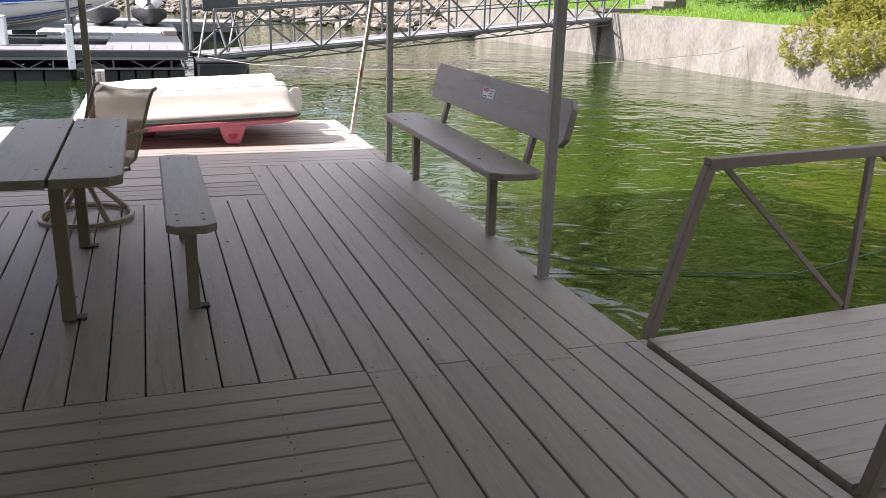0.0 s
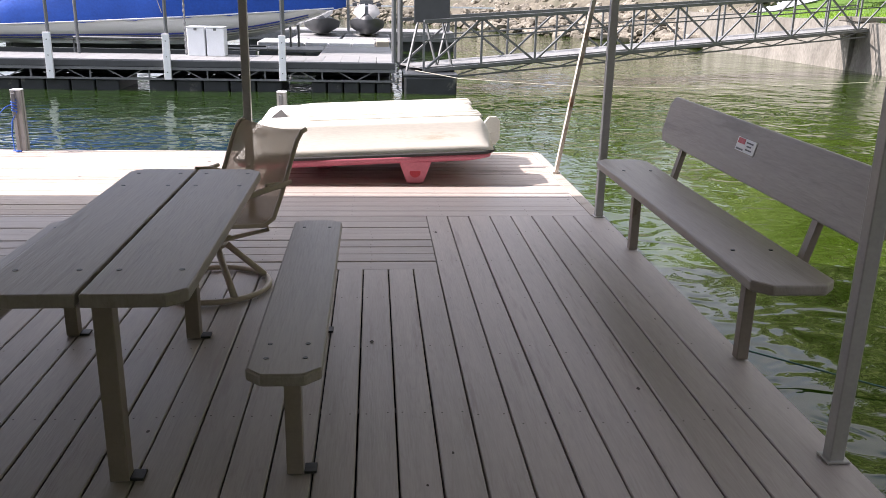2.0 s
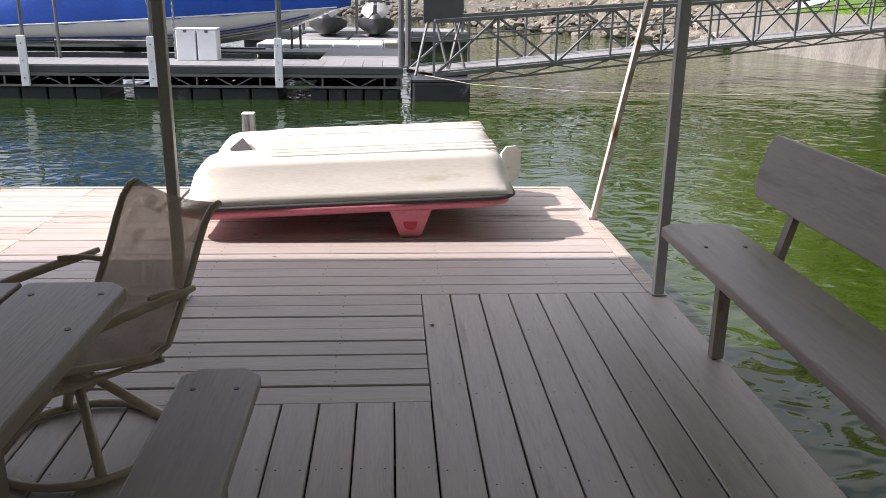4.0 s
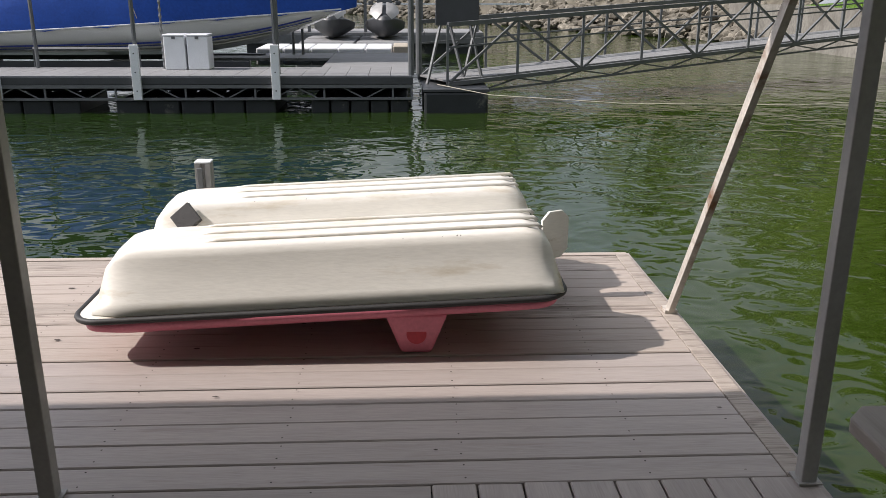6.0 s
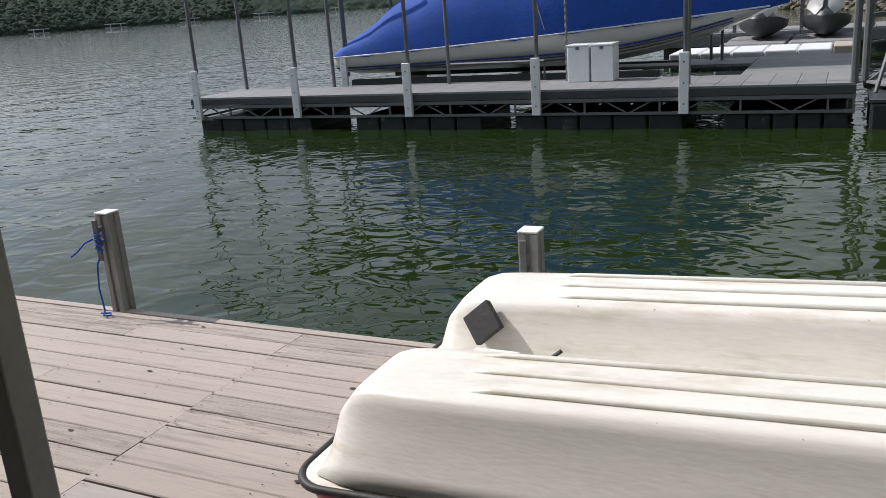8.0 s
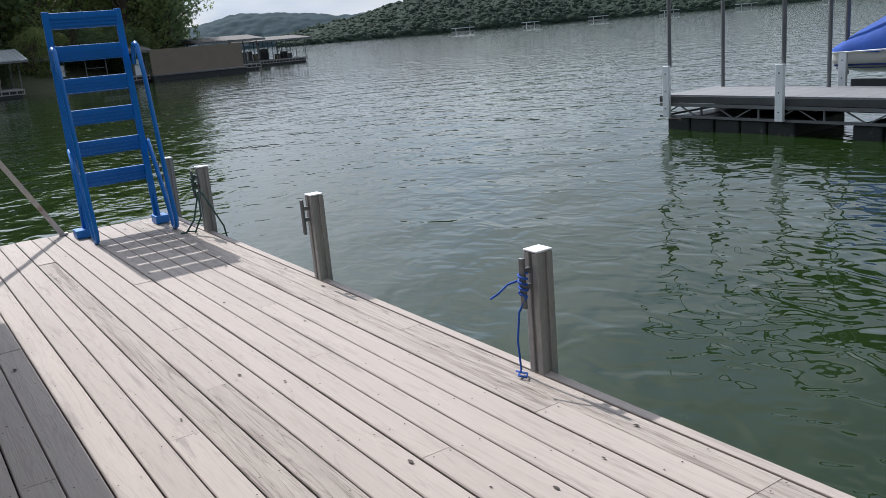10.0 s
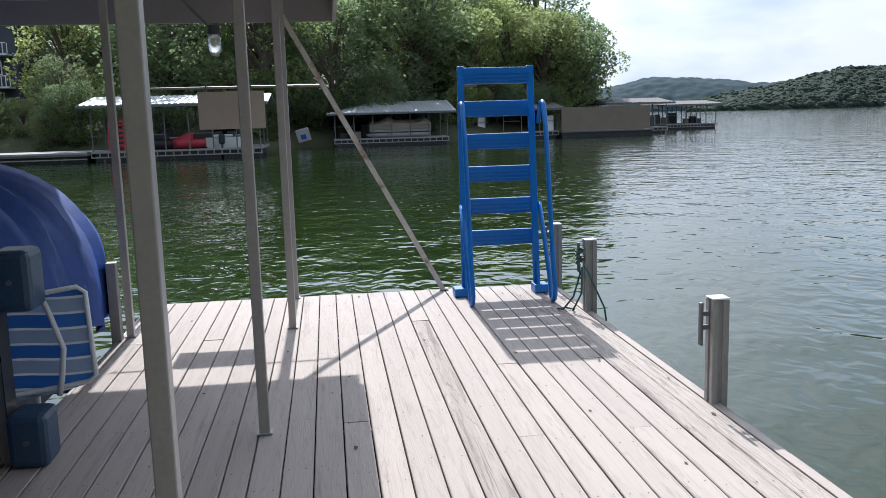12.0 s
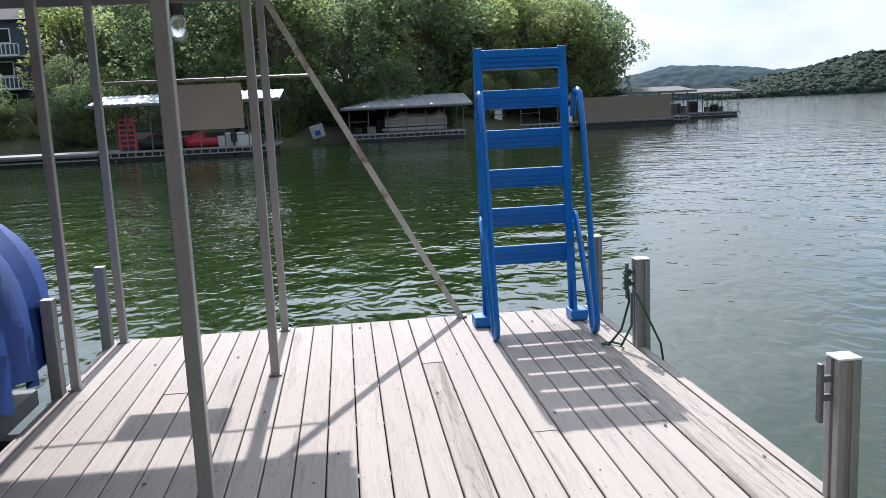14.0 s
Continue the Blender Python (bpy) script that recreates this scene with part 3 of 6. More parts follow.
def brace(a, b_, top):
    p = thing("diagonal_brace", a, "diagonal steel brace with flaking paint", "brace", "roof braces")
    part("bar", bar(bmesh.new(), a, b_, 0.028, 0.042), M_RUST, p)
    part("foot_plate", B((a[0] - 0.03, a[1] - 0.03, 0.004), (a[0] + 0.03, a[1] + 0.04, 0.02)), M_RUST, p)


brace((0.0, 1.41, 0.005), (0.0, -0.09, 2.38), 0)
brace((-9.95, 1.37, 0.005), (-9.95, 0.10, 2.36), 0)

# short white-capped guide posts beside two roof posts, and the sign with its rail
for x, y in ((-8.85, -1.055), (-9.87, -1.055)):
    p = thing("guide_post", (x, y, 0), "short grey aluminium guide post at the slip edge", "post", "guide posts")
    part("tube", B((x - 0.036, y - 0.04, -0.1), (x + 0.036, y + 0.026, 0.55)), M_ALU, p, bevel=0.004)
rail = thing("rail", (-9.96, 0.3, 1.75), "thin steel rail between the end posts", "rail")
part("pipe", sweep(bmesh.new(), [(-9.99, -0.93, 1.752), (-9.99, 0.42, 1.752)], 0.010), M_TUBE, rail)
sign = thing("sign", (-9.98, -0.3, 1.44), "blank tan back of a sign board on the rail", "sign")
part("panel", B((-9.975, -0.57, 1.42), (-9.965, -0.045, 1.72)), M_TAN, sign, bevel=0.002)
for y in (-0.5, -0.15):
    part("hook", sweep(bmesh.new(), [(-9.97, y, 1.70), (-9.985, y, 1.765)], 0.006), M_GALV, sign)

# jar lamp under the roof
LQ = (-9.75, -0.38)
lamp = thing("ceiling_lamp", (*LQ, ROOF_Z + 0.19), "jar-shaped utility lamp with clear glass", "lamp")
part("conduit", sweep(bmesh.new(), [(LQ[0], LQ[1] - 0.28, ROOF_Z + 0.188), (LQ[0], LQ[1] - 0.02, 2.19)], 0.012), M_GALV, lamp)
part("socket", sweep(bmesh.new(), [(*LQ, 2.215), (*LQ, 2.145)], 0.047, 12), M_DARKG, lamp)
part("jar", sweep(bmesh.new(), [(*LQ, 2.143), (*LQ, 2.11), (*LQ, 2.02), (*LQ, 1.985)], [0.034, 0.05, 0.05, 0.025], 12), M_LAMP, lamp, "clear glass jar", True)


# ---- mooring posts along the outer edge ----
def mooring_post(x, y, rope=None):
    p = thing("mooring_post", (x, y, 0), {"blue": "square grey mooring post with a blue rope on its cleat", "green": "square grey mooring post with a green rope"}.get(rope, "square grey aluminium mooring post with a white cap"), "post", "mooring posts")
    s = 0.043
    g, k = 0.011, 0.014                      # each face of the extrusion has a groove down its middle
    q = [(-s, -s), (-g, -s), (-g, k - s), (g, k - s), (g, -s), (s, -s), (s, -g), (s - k, -g), (s - k, g), (s, g), (s, s), (g, s), (g, s - k), (-g, s - k), (-g, s), (-s, s), (-s, g), (k - s, g), (k - s, -g), (-s, -g)]
    part("tube", slab(bmesh.new(), [(x + a, y + b) for a, b in q], -0.3, 0.535), M_ALU, p, bevel=0.003)
    part("cap", B((x - s - 0.002, y - s - 0.002, 0.537), (x + s + 0.002, y + s + 0.002, 0.547)), M_WHITEP, p, "white plastic cap", bevel=0.004)
    c = bmesh.new()
    box(c, (x - 0.02, y - s - 0.05, 0.30), (x + 0.01, y - s - 0.034, 0.52))
    for z in (0.38, 0.45):
        box(c, (x - 0.015, y - s - 0.034, z), (x + 0.005, y - s, z + 0.025))
    part("cleat", c, M_GALV, p, bevel=0.004)
    return p


mooring_post(-2.37, EDGE_Y + 0.08)
mooring_post(-4.69, EDGE_Y + 0.02, "blue")
mooring_post(-6.81, EDGE_Y + 0.02)
mooring_post(-8.91, EDGE_Y + 0.02, "green")
mooring_post(-9.86, EDGE_Y + 0.02)


def rope(name, pts, r, m, label):
    t = thing(name, pts[0], label, "rope")
    part("strand", sweep(bmesh.new(), pts, r, 6), m, t, smooth=True)


def wind(cx, cy, z0, z1, r, turns, n=14):
    return [(cx + r * math.cos(i * 2 * math.pi / n), cy + r * 0.7 * math.sin(i * 2 * math.pi / n), z0 + (z1 - z0) * i / (turns * n)) for i in range(turns * n + 1)]


def shifted(pts, dx, dy):
    return [(x + dx, y + dy, z) for x, y, z in pts]


PY0 = EDGE_Y - 0.055
rope("mooring_rope", wind(-4.695, PY0 - 0.01, 0.46, 0.36, 0.022, 4) + shifted([(0.0, 0.0, 0.28), (-0.015, -0.005, 0.15), (-0.01, 0.0, 0.02), (0.02, -0.04, 0.012), (0.06, -0.03, 0.012), (0.03, 0.0, 0.012), (-0.02, -0.02, 0.014)], -4.72, PY0 - 0.02), 0.0052, M_ROPEB, "blue rope wound on the cleat of a mooring post")
rope("rope_end", shifted([(0.0, 0.0, 0.42), (-0.04, -0.04, 0.40), (-0.07, -0.07, 0.36), (-0.10, -0.09, 0.335)], -4.72, PY0), 0.005, M_ROPEB, "loose blue rope end at the cleat")
rope("mooring_rope", wind(-8.915, PY0 - 0.01, 0.48, 0.36, 0.028, 4) + shifted([(0.01, 0.0, 0.28), (0.04, -0.06, 0.12), (0.01, -0.13, 0.02), (-0.06, -0.15, 0.012), (-0.08, -0.09, 0.012), (0.0, -0.04, 0.015), (0.06, -0.07, 0.02), (0.08, -0.01, 0.15), (0.03, 0.01, 0.34)], -8.92, PY0), 0.0075, M_ROPEG, "green rope looped down from a mooring post")
rope("rope_end", shifted([(0.06, 0.02, 0.36), (0.12, 0.08, 0.2), (0.16, 0.14, 0.05), (0.18, 0.17, -0.2)], -8.92, PY0), 0.0075, M_ROPEG, "green rope end over the dock edge")

# ---- bench at the dock's edge ----
bench = thing("bench", (0.0, -1.57, 0), "grey-brown painted bench with a wide backrest on the dock edge", "bench")
part("seat", slab(bmesh.new(), chamfer(-0.165, -2.77, 0.155, -0.42, 0.06), 0.435, 0.478), M_FURN, bench, bevel=0.008)
lean = Matrix.Rotation(radians(14), 4, "Y")
back = slab(bmesh.new(), [(y, z) for y, z in chamfer(-2.76, 0, -0.40, 0.275, 0.05)], -0.02, 0.02)
back.transform(Matrix.Translation((0.26, 0, 0.60)) @ lean @ Matrix(((0, 0, 1, 0), (1, 0, 0, 0), (0, 1, 0, 0), (0, 0, 0, 1))))
br = part("backrest", back, M_FURN, bench, bevel=0.006)
for y in (-2.345, -0.78):
    part("leg", bar(bmesh.new(), (0.01, y, 0.005), (0.01, y, 0.435), 0.05), M_TUBE, bench, bevel=0.004)
    part("seat_bracket", B((-0.12, y - 0.025, 0.405), (0.235, y + 0.025, 0.433)), M_TUBE, bench)
    part("back_support", bar(bmesh.new(), (0.215, y, 0.415), (0.325, y, 0.84), 0.045, 0.03, (1, 0, 0)), M_TUBE, bench)
lab = bmesh.new()
bmesh.ops.create_cube(lab, size=1, matrix=Matrix.Diagonal((0.003, 0.21, 0.066, 1)))
lab.transform(Matrix.Translation((0.26, -1.56, 0.60)) @ lean @ Matrix.Translation((-0.0225, 0, 0.165)))
lb = part("label", lab, M_SIGNW, bench, "white warning label with a red corner")
for y0, y1, z0, z1, m in ((0.015, 0.092, 0.004, 0.03, M_RED), (0.015, 0.092, -0.028, -0.02, M_DARKG), (-0.075, -0.005, 0.014, 0.021, M_DARKG), (-0.06, -0.015, -0.003, 0.004, M_DARKG), (-0.075, -0.01, -0.02, -0.013, M_DARKG)):
    q = B((-0.002, y0, z0), (0.0, y1, z1))
    q.transform(Matrix.Translation((0.26, -1.56, 0.60)) @ lean @ Matrix.Translation((-0.0245, 0, 0.165)))
    part("print_bar", q, m, lb)
for y in (-2.345, -0.78):
    for dx in (-0.08, 0.08):
        part("bolt", sweep(bmesh.new(), [(dx, y, 0.476), (dx, y, 0.482)], 0.009, 8), M_DARKG, bench)

# ---- table with its two small benches ----
TX, TZ = -2.32, 0.667
table = thing("picnic_table", (TX, -2.5, 0), "grey-brown painted plank table on two steel posts", "table")
for x0, x1, cl_, cr_ in ((TX - 0.285, TX - 0.006, 0.05, 0), (TX + 0.006, TX + 0.285, 0, 0.05)):
    o = [(x0 + cl_, -3.33), (x1 - cr_, -3.33), (x1, -3.33 + cr_), (x1, -1.68 - cr_), (x1 - cr_, -1.68), (x0 + cl_, -1.68), (x0, -1.68 - cl_), (x0, -3.33 + cl_)]
    o = [p for i, p in enumerate(o) if p != o[i - 1]]
    tp = part("tabletop_plank", slab(bmesh.new(), o, TZ - 0.04, TZ), M_FURN, table, bevel=0.006)
    for y in (-3.12, -2.02, -1.78):
        for x in (x0 + 0.05, x1 - 0.05):
            part("screw", sweep(bmesh.new(), [(x, y, TZ - 0.003), (x, y, TZ + 0.0015)], 0.0085, 8), M_DARKG, tp)
for y in (-3.155, -2.045):
    part("leg", bar(bmesh.new(), (-2.305, y, 0.004), (-2.305, y, TZ - 0.045), 0.058), M_TUBE, table, bevel=0.004)
    part("bracket", B((TX - 0.21, y - 0.03, TZ - 0.067), (TX + 0.21, y + 0.03, TZ - 0.042)), M_TUBE, table)
    part("floor_socket", B((-2.275, y - 0.022, 0.003), (-2.235, y + 0.03, 0.012)), M_BLACK, table, "dark socket plate at the leg's foot")


def small_bench(x):
    t = thing("picnic_bench", (x, -2.6, 0), "narrow grey-brown plank bench on two steel posts", "bench", "benches at the table")
    s = part("seat", slab(bmesh.new(), chamfer(x - 0.105, -3.41, x + 0.105, -1.80, 0.045), 0.425, 0.462), M_FURN, t, bevel=0.008)
    for y in (-3.14, -2.0):
        part("leg", bar(bmesh.new(), (x, y, 0.004), (x, y, 0.42), 0.052), M_TUBE, t, bevel=0.004)
        part("bracket", B((x - 0.08, y - 0.03, 0.40), (x + 0.08, y + 0.03, 0.423)), M_TUBE, t)
        part("floor_socket", B((x + 0.028, y - 0.02, 0.003), (x + 0.066, y + 0.03, 0.012)), M_BLACK, t, "dark socket plate at the leg's foot")
    for y in (-3.30, -3.20, -1.93):
        for dx in (-0.055, 0.055):
            part("screw", sweep(bmesh.new(), [(x + dx, y, 0.459), (x + dx, y, 0.4635)], 0.0075, 8), M_DARKG, s)


small_bench(-1.775)
small_bench(-2.825)

# ---- swivel chair beside the table ----
CH = (-2.33, -1.40)
chair = thing("swivel_chair", (*CH, 0), "bronze swivel patio chair with mesh sling seat", "chair")
part("base_ring", sweep(bmesh.new(), arc((*CH, 0.018), 0.27, 0, 345, 32), 0.015, 8, True), M_CHAIR, chair, smooth=True)
for k in range(4):
    a = radians(30 + 90 * k)
    d = Vector((math.cos(a), math.sin(a), 0))
    c0 = Vector((*CH, 0))
    part("base_leg", sweep(bmesh.new(), [c0 + d * 0.265 + Vector((0, 0, 0.025)), c0 + d * 0.20 + Vector((0, 0, 0.09)), c0 + d * 0.06 + Vector((0, 0, 0.23))], 0.017, 8), M_CHAIR, chair, smooth=True)
part("swivel_hub", sweep(bmesh.new(), [(*CH, 0.21), (*CH, 0.235), (*CH, 0.25), (*CH, 0.30)], [0.055, 0.075, 0.05, 0.045], 14), M_CHAIR, chair)
# the sling turns about its own middle: it faces the table's far end
face = Matrix.Translation((*CH, 0)) @ Matrix.Rotation(radians(226), 4, "Z")


def tf(bm_, m):
    bm_.transform(m)
    return bm_


prof = [(0.25, 0.375), (0.21, 0.40), (0.10, 0.385), (-0.04, 0.36), (-0.13, 0.345), (-0.19, 0.37), (-0.235, 0.46), (-0.285, 0.57), (-0.325, 0.67), (-0.355, 0.735), (-0.385, 0.775), (-0.415, 0.785)]
rows = [[(x, -0.235 + 0.47 * j / 8, z - 0.02 * math.sin(math.pi * j / 8)) for j in range(9)] for x, z in prof]
b = skin(bmesh.new(), rows, cap=False)
bmesh.ops.solidify(b, geom=b.faces[:], thickness=0.004)
part("sling", tf(b, face), M_MESH, chair, "brown see-through mesh sling", smooth=True)
for s in (-1, 1):
    part("side_rail", tf(sweep(bmesh.new(), [(x, s * 0.245, z) for x, z in prof], 0.012, 8), face), M_CHAIR, chair, smooth=True)
    part("armrest", tf(sweep(bmesh.new(), [(-0.27, s * 0.29, 0.55), (-0.22, s * 0.29, 0.54), (-0.10, s * 0.29, 0.53), (0.02, s * 0.29, 0.515), (0.12, s * 0.285, 0.50), (0.16, s * 0.28, 0.475), (0.16, s * 0.25, 0.40)], [0.010, 0.014, 0.016, 0.017, 0.016, 0.013, 0.011], 8), face), M_CHAIR, chair, smooth=True)
    part("arm_stay", tf(sweep(bmesh.new(), [(-0.262, s * 0.25, 0.525), (-0.20, s * 0.265, 0.545), (-0.12, s * 0.285, 0.552)], 0.010, 8), face), M_CHAIR, chair, smooth=True)
    part("spring_rail", tf(sweep(bmesh.new(), [(-0.17, s * 0.2, 0.355), (-0.20, s * 0.19, 0.30), (-0.10, s * 0.14, 0.285), (0.10, s * 0.14, 0.285), (0.20, s * 0.19, 0.31), (0.2, s * 0.21, 0.385)], 0.011, 8), face), M_CHAIR, chair, smooth=True)
part("cross_rail", tf(sweep(bmesh.new(), [(0.0, -0.14, 0.29), (0.0, 0.14, 0.29)], 0.014, 8), face), M_CHAIR, chair)

# ---- pedal boat, upside down ----
pb = thing("pedal_boat", (-1.6, 1.6, 0), "upturned cream pedal boat with a pink deck", "pedal boat")
X0, X1 = -2.60, -0.59


def rim_z(x):
    return 0.188 + 0.085 * (x - X0) / (X1 - X0)


def top_z(x):
    return rim_z(x) + 0.245


def smooth01(t):
    t = max(0.0, min(1.0, t))
    return t * t * (3 - 2 * t)


def pontoon(yc, half_out, name):
    """Half-round trough hull, drawn as cross rows from the stern to the bow."""
    rows = []
    n = 40
    for i in range(n + 1):
        u = i / n
        x = X0 + 0.075 + (X1 - X0 - 0.09) * u
        d0, d1 = (x - X0 - 0.07), (X1 - x)
        bow = math.sqrt(max(0.0, 1 - max(0.0, min(1.0, 1 - (d0 - 0.005) / 0.15)) ** 2.8))
        stern = math.sqrt(max(0.0, 1 - max(0.0, 1 - (d1 - 0.015) / 0.14) ** 2.6))
        h = (top_z(x) - rim_z(x)) * max(0.10, min(bow, stern))
        wr = half_out * (0.86 + 0.14 * min(1, d0 / 0.12)) * (0.93 + 0.07 * min(1, d1 / 0.06))
        wt = half_out * 0.62 * (0.84 + 0.16 * min(1, d0 / 0.3))
        row = []
        m = 26
        for k in range(m + 1):
            s = -1 + 2 * k / m
            a = abs(s)
            sg = 1 if s > 0 else -1
            if a > 0.5:                      # side wall, flaring out to a lip at the rim
                v = (a - 0.5) / 0.5
                y = wt + (wr - wt) * (v ** 1.7)
                z = h * (1 - v) ** 0.9 if v > 0 else h
                z = h * (1 - smooth01(v * 0.5 + 0.0) * 0) * (1 - v ** 1.25)
            else:
                y = wt * a / 0.5
                z = h * (1.0 - 0.03 * (a / 0.5) ** 4)
            row.append((x, yc + sg * y, rim_z(x) + 0.012 + z))
        rows.append(row)
    b = skin(bmesh.new(), rows, cap=False)
    bmesh.ops.smooth_vert(b, verts=[v for v in b.verts if not v.is_boundary], factor=0.5, use_axis_x=True, use_axis_y=True, use_axis_z=True)
    bmesh.ops.smooth_vert(b, verts=[v for v in b.verts if not v.is_boundary], factor=0.5, use_axis_x=True, use_axis_y=True, use_axis_z=True)
    bmesh.ops.solidify(b, geom=b.faces[:], thickness=0.006)
    return part("hull_pontoon", b, M_HULL, pb, "sun-bleached cream hull with moulded ribs", smooth=True)


PY = ((1.195, 0.275), (1.95, 0.275))
for yc, hw in PY:
    h = pontoon(yc, hw, "hull")
    for dy in (-0.115, 0.0, 0.115):
        xa, xb = -2.17 + (0.05 if dy < 0 else 0.0), -0.70
        part("rib", sweep(bmesh.new(), [(xa, yc + dy, top_z(xa) + 0.008), (xa + 0.10, yc + dy, top_z(xa + 0.10) + 0.019), (xb, yc + dy, top_z(xb) + 0.020), (xb + 0.015, yc + dy, top_z(xb) + 0.006)], 0.010, 6), M_HULL, h, smooth=True)
dirt = random.Random(17)
for yc, hw in PY:
    db = bmesh.new()
    for _ in range(34):
        x, s = dirt.uniform(-2.25, -0.75), dirt.uniform(0.002, 0.006)
        sweep(db, [(x, yc - 0.165 + dirt.uniform(-0.004, 0.01), top_z(x) - 0.005), (x + s, yc - 0.165 + dirt.uniform(-0.004, 0.01), top_z(x) + 0.004)], s, 5)
    tagged(part("dirt_specks", db, M_KNOT, pb), "dark dirt specks", kind="stuff")
part("tunnel", B((X0 + 0.10, 1.46, 0.19), (X1 - 0.06, 1.69, 0.29), Matrix.Rotation(radians(-2), 4, "Y")), M_HULL, pb, bevel=0.03)


def oval(x0, x1, y0, y1, r, z):
    pts = []
    for cx, cy, a in ((x1 - r, y1 - r, 0), (x0 + r, y1 - r, 90), (x0 + r, y0 + r, 180), (x1 - r, y0 + r, 270)):
        pts += [(p.x, p.y) for p in arc((cx, cy, 0), r, a, a + 90, 8)]
    return [(x, y, z(x)) for x, y in pts]


ol = oval(X0, X1, 0.905, 2.24, 0.12, rim_z)
part("rim_gasket", sweep(bmesh.new(), ol, 0.0135, 8, True), M_BLACK, pb, "black rubber rim gasket", True)
part("inner_flange", skin(bmesh.new(), [[(x, y, z + 0.006) for x, y, z in ol], [((x + 1.6) * 0.9 - 1.6, (y - 1.55) * 0.9 + 1.55, z + 0.02) for x, y, z in ol]], cap=False, ring=True), M_HULL, pb, smooth=True)
lower = skin(bmesh.new(), [[((x + 1.6) * s - 1.6, (y - 1.55) * s + 1.55, z - dz) for x, y, z in ol] for s, dz in ((0.985, 0.012), (0.975, 0.05), (0.90, 0.075), (0.80, 0.08))], ring=True)
part("deck_shell", lower, M_PINK, pb, "faded pink deck shell", True)
for fx, fy in ((-1.21, 1.04), (-1.21, 2.02), (-1.95, 1.6)):
    b = bmesh.new()
    z1 = rim_z(fx) - 0.055
    skin(b, [[(fx + sx * w, fy + sy * d, z) for sx, sy in ((-1, -1), (1, -1), (1, 1), (-1, 1))] for w, d, z in ((0.055, 0.06, 0.004), (0.068, 0.07, 0.02), (0.13, 0.10, z1))], ring=True)
    f = part("seat_foot", b, M_PINK, pb, "pink moulded foot with a red disc", bevel=0.012)
    if fy < 1.2:
        part("disc", tf(sweep(bmesh.new(), [(0, 0, -0.004), (0, 0, 0.006)], 0.042, 18), Matrix.Translation((fx, fy - 0.082, 0.10)) @ Matrix.Rotation(radians(78), 4, "X")), M_RED, f)
part("rudder_plate", tf(slab(bmesh.new(), chamfer(-0.075, 0.0, 0.080, 0.24, 0.04), -0.008, 0.008), Matrix.Translation((-0.525, 1.65, 0.20)) @ Matrix.Rotation(radians(25), 4, "Z") @ Matrix.Rotation(radians(90), 4, "X")), M_HULL, pb, "cream rudder plate", bevel=0.004)
part("rudder_stock", sweep(bmesh.new(), [(-0.60, 1.64, 0.30), (-0.535, 1.645, 0.30)], 0.013), M_HULL, pb)
# no hole is cut: a black block stands for the opening's dark inside
part("drain_opening", tf(B((-0.056, -0.056, -0.014), (0.056, 0.056, 0.014)), Matrix.Translation((-2.315, 1.725, 0.395)) @ Matrix.Rotation(radians(-14), 4, "Z") @ Matrix.Rotation(radians(65), 4, "X") @ Matrix.Rotation(radians(45), 4, "Z")), M_BLACK, pb, "dark diamond-shaped opening")
part("handle", B((-2.28, 1.53, 0.345), (-2.12, 1.57, 0.375)), M_HULL, pb, bevel=0.008)
part("strap", sweep(bmesh.new(), [(-2.10, 1.55, 0.35), (-2.03, 1.55, 0.36), (-1.98, 1.55, 0.40)], 0.007, 6), M_BLACK, pb)

# ---- blue swim ladder at the end of the walkway ----
ld = thing("swim_ladder", (-9.72, 1.82, 0), "bright blue swim ladder swung up on the dock end", "ladder")
LX = -9.70
for y in (1.52, 2.13):
    part("side_rail", bar(bmesh.new(), (LX, y, 0.05), (LX - 0.04, y + (0.008 if y < 1.8 else -0.032), 1.865), 0.055, 0.03, (1, 0, 0)), M_BLUE, ld, bevel=0.004)
    s = -1 if y < 1.8 else 1
    yy = y + s * 0.02
    pts = [(LX + 0.02, yy, 1.40), (LX + 0.06, yy, 1.50)] + [(LX + 0.14 - 0.08 * math.cos(radians(a)), yy, 1.51 + 0.06 * math.sin(radians(a))) for a in (20, 60, 100, 140)] + [(-9.42, yy, 1.3), (-9.25, yy, 0.35), (-9.19, yy, 0.10)] + [(-9.255 + 0.065 * math.cos(radians(a)), yy, 0.09 + 0.075 * math.sin(radians(a))) for a in (0, -45, -90, -135)] + [(-9.36, yy, 0.20), (-9.55, yy, 0.55), (LX + 0.03, yy, 0.75)]
    part("handrail", sweep(bmesh.new(), pts, 0.019, 8), M_BLUE, ld, smooth=True)
    part("hinge_block", B((LX - 0.05, y + s * 0.03 - 0.07, 0.004), (LX + 0.10, y + s * 0.03 + 0.05, 0.075)), M_BLUE, ld, bevel=0.008)
    b = slab(bmesh.new(), [(-0.07, 0), (0.09, 0), (0.02, 0.22), (-0.03, 0.22)], -0.006, 0.006)
    part("hinge_plate", tf(b, Matrix.Translation((LX + 0.01, y, 0.05)) @ Matrix.Rotation(radians(90), 4, "X")), M_BLUE, ld)
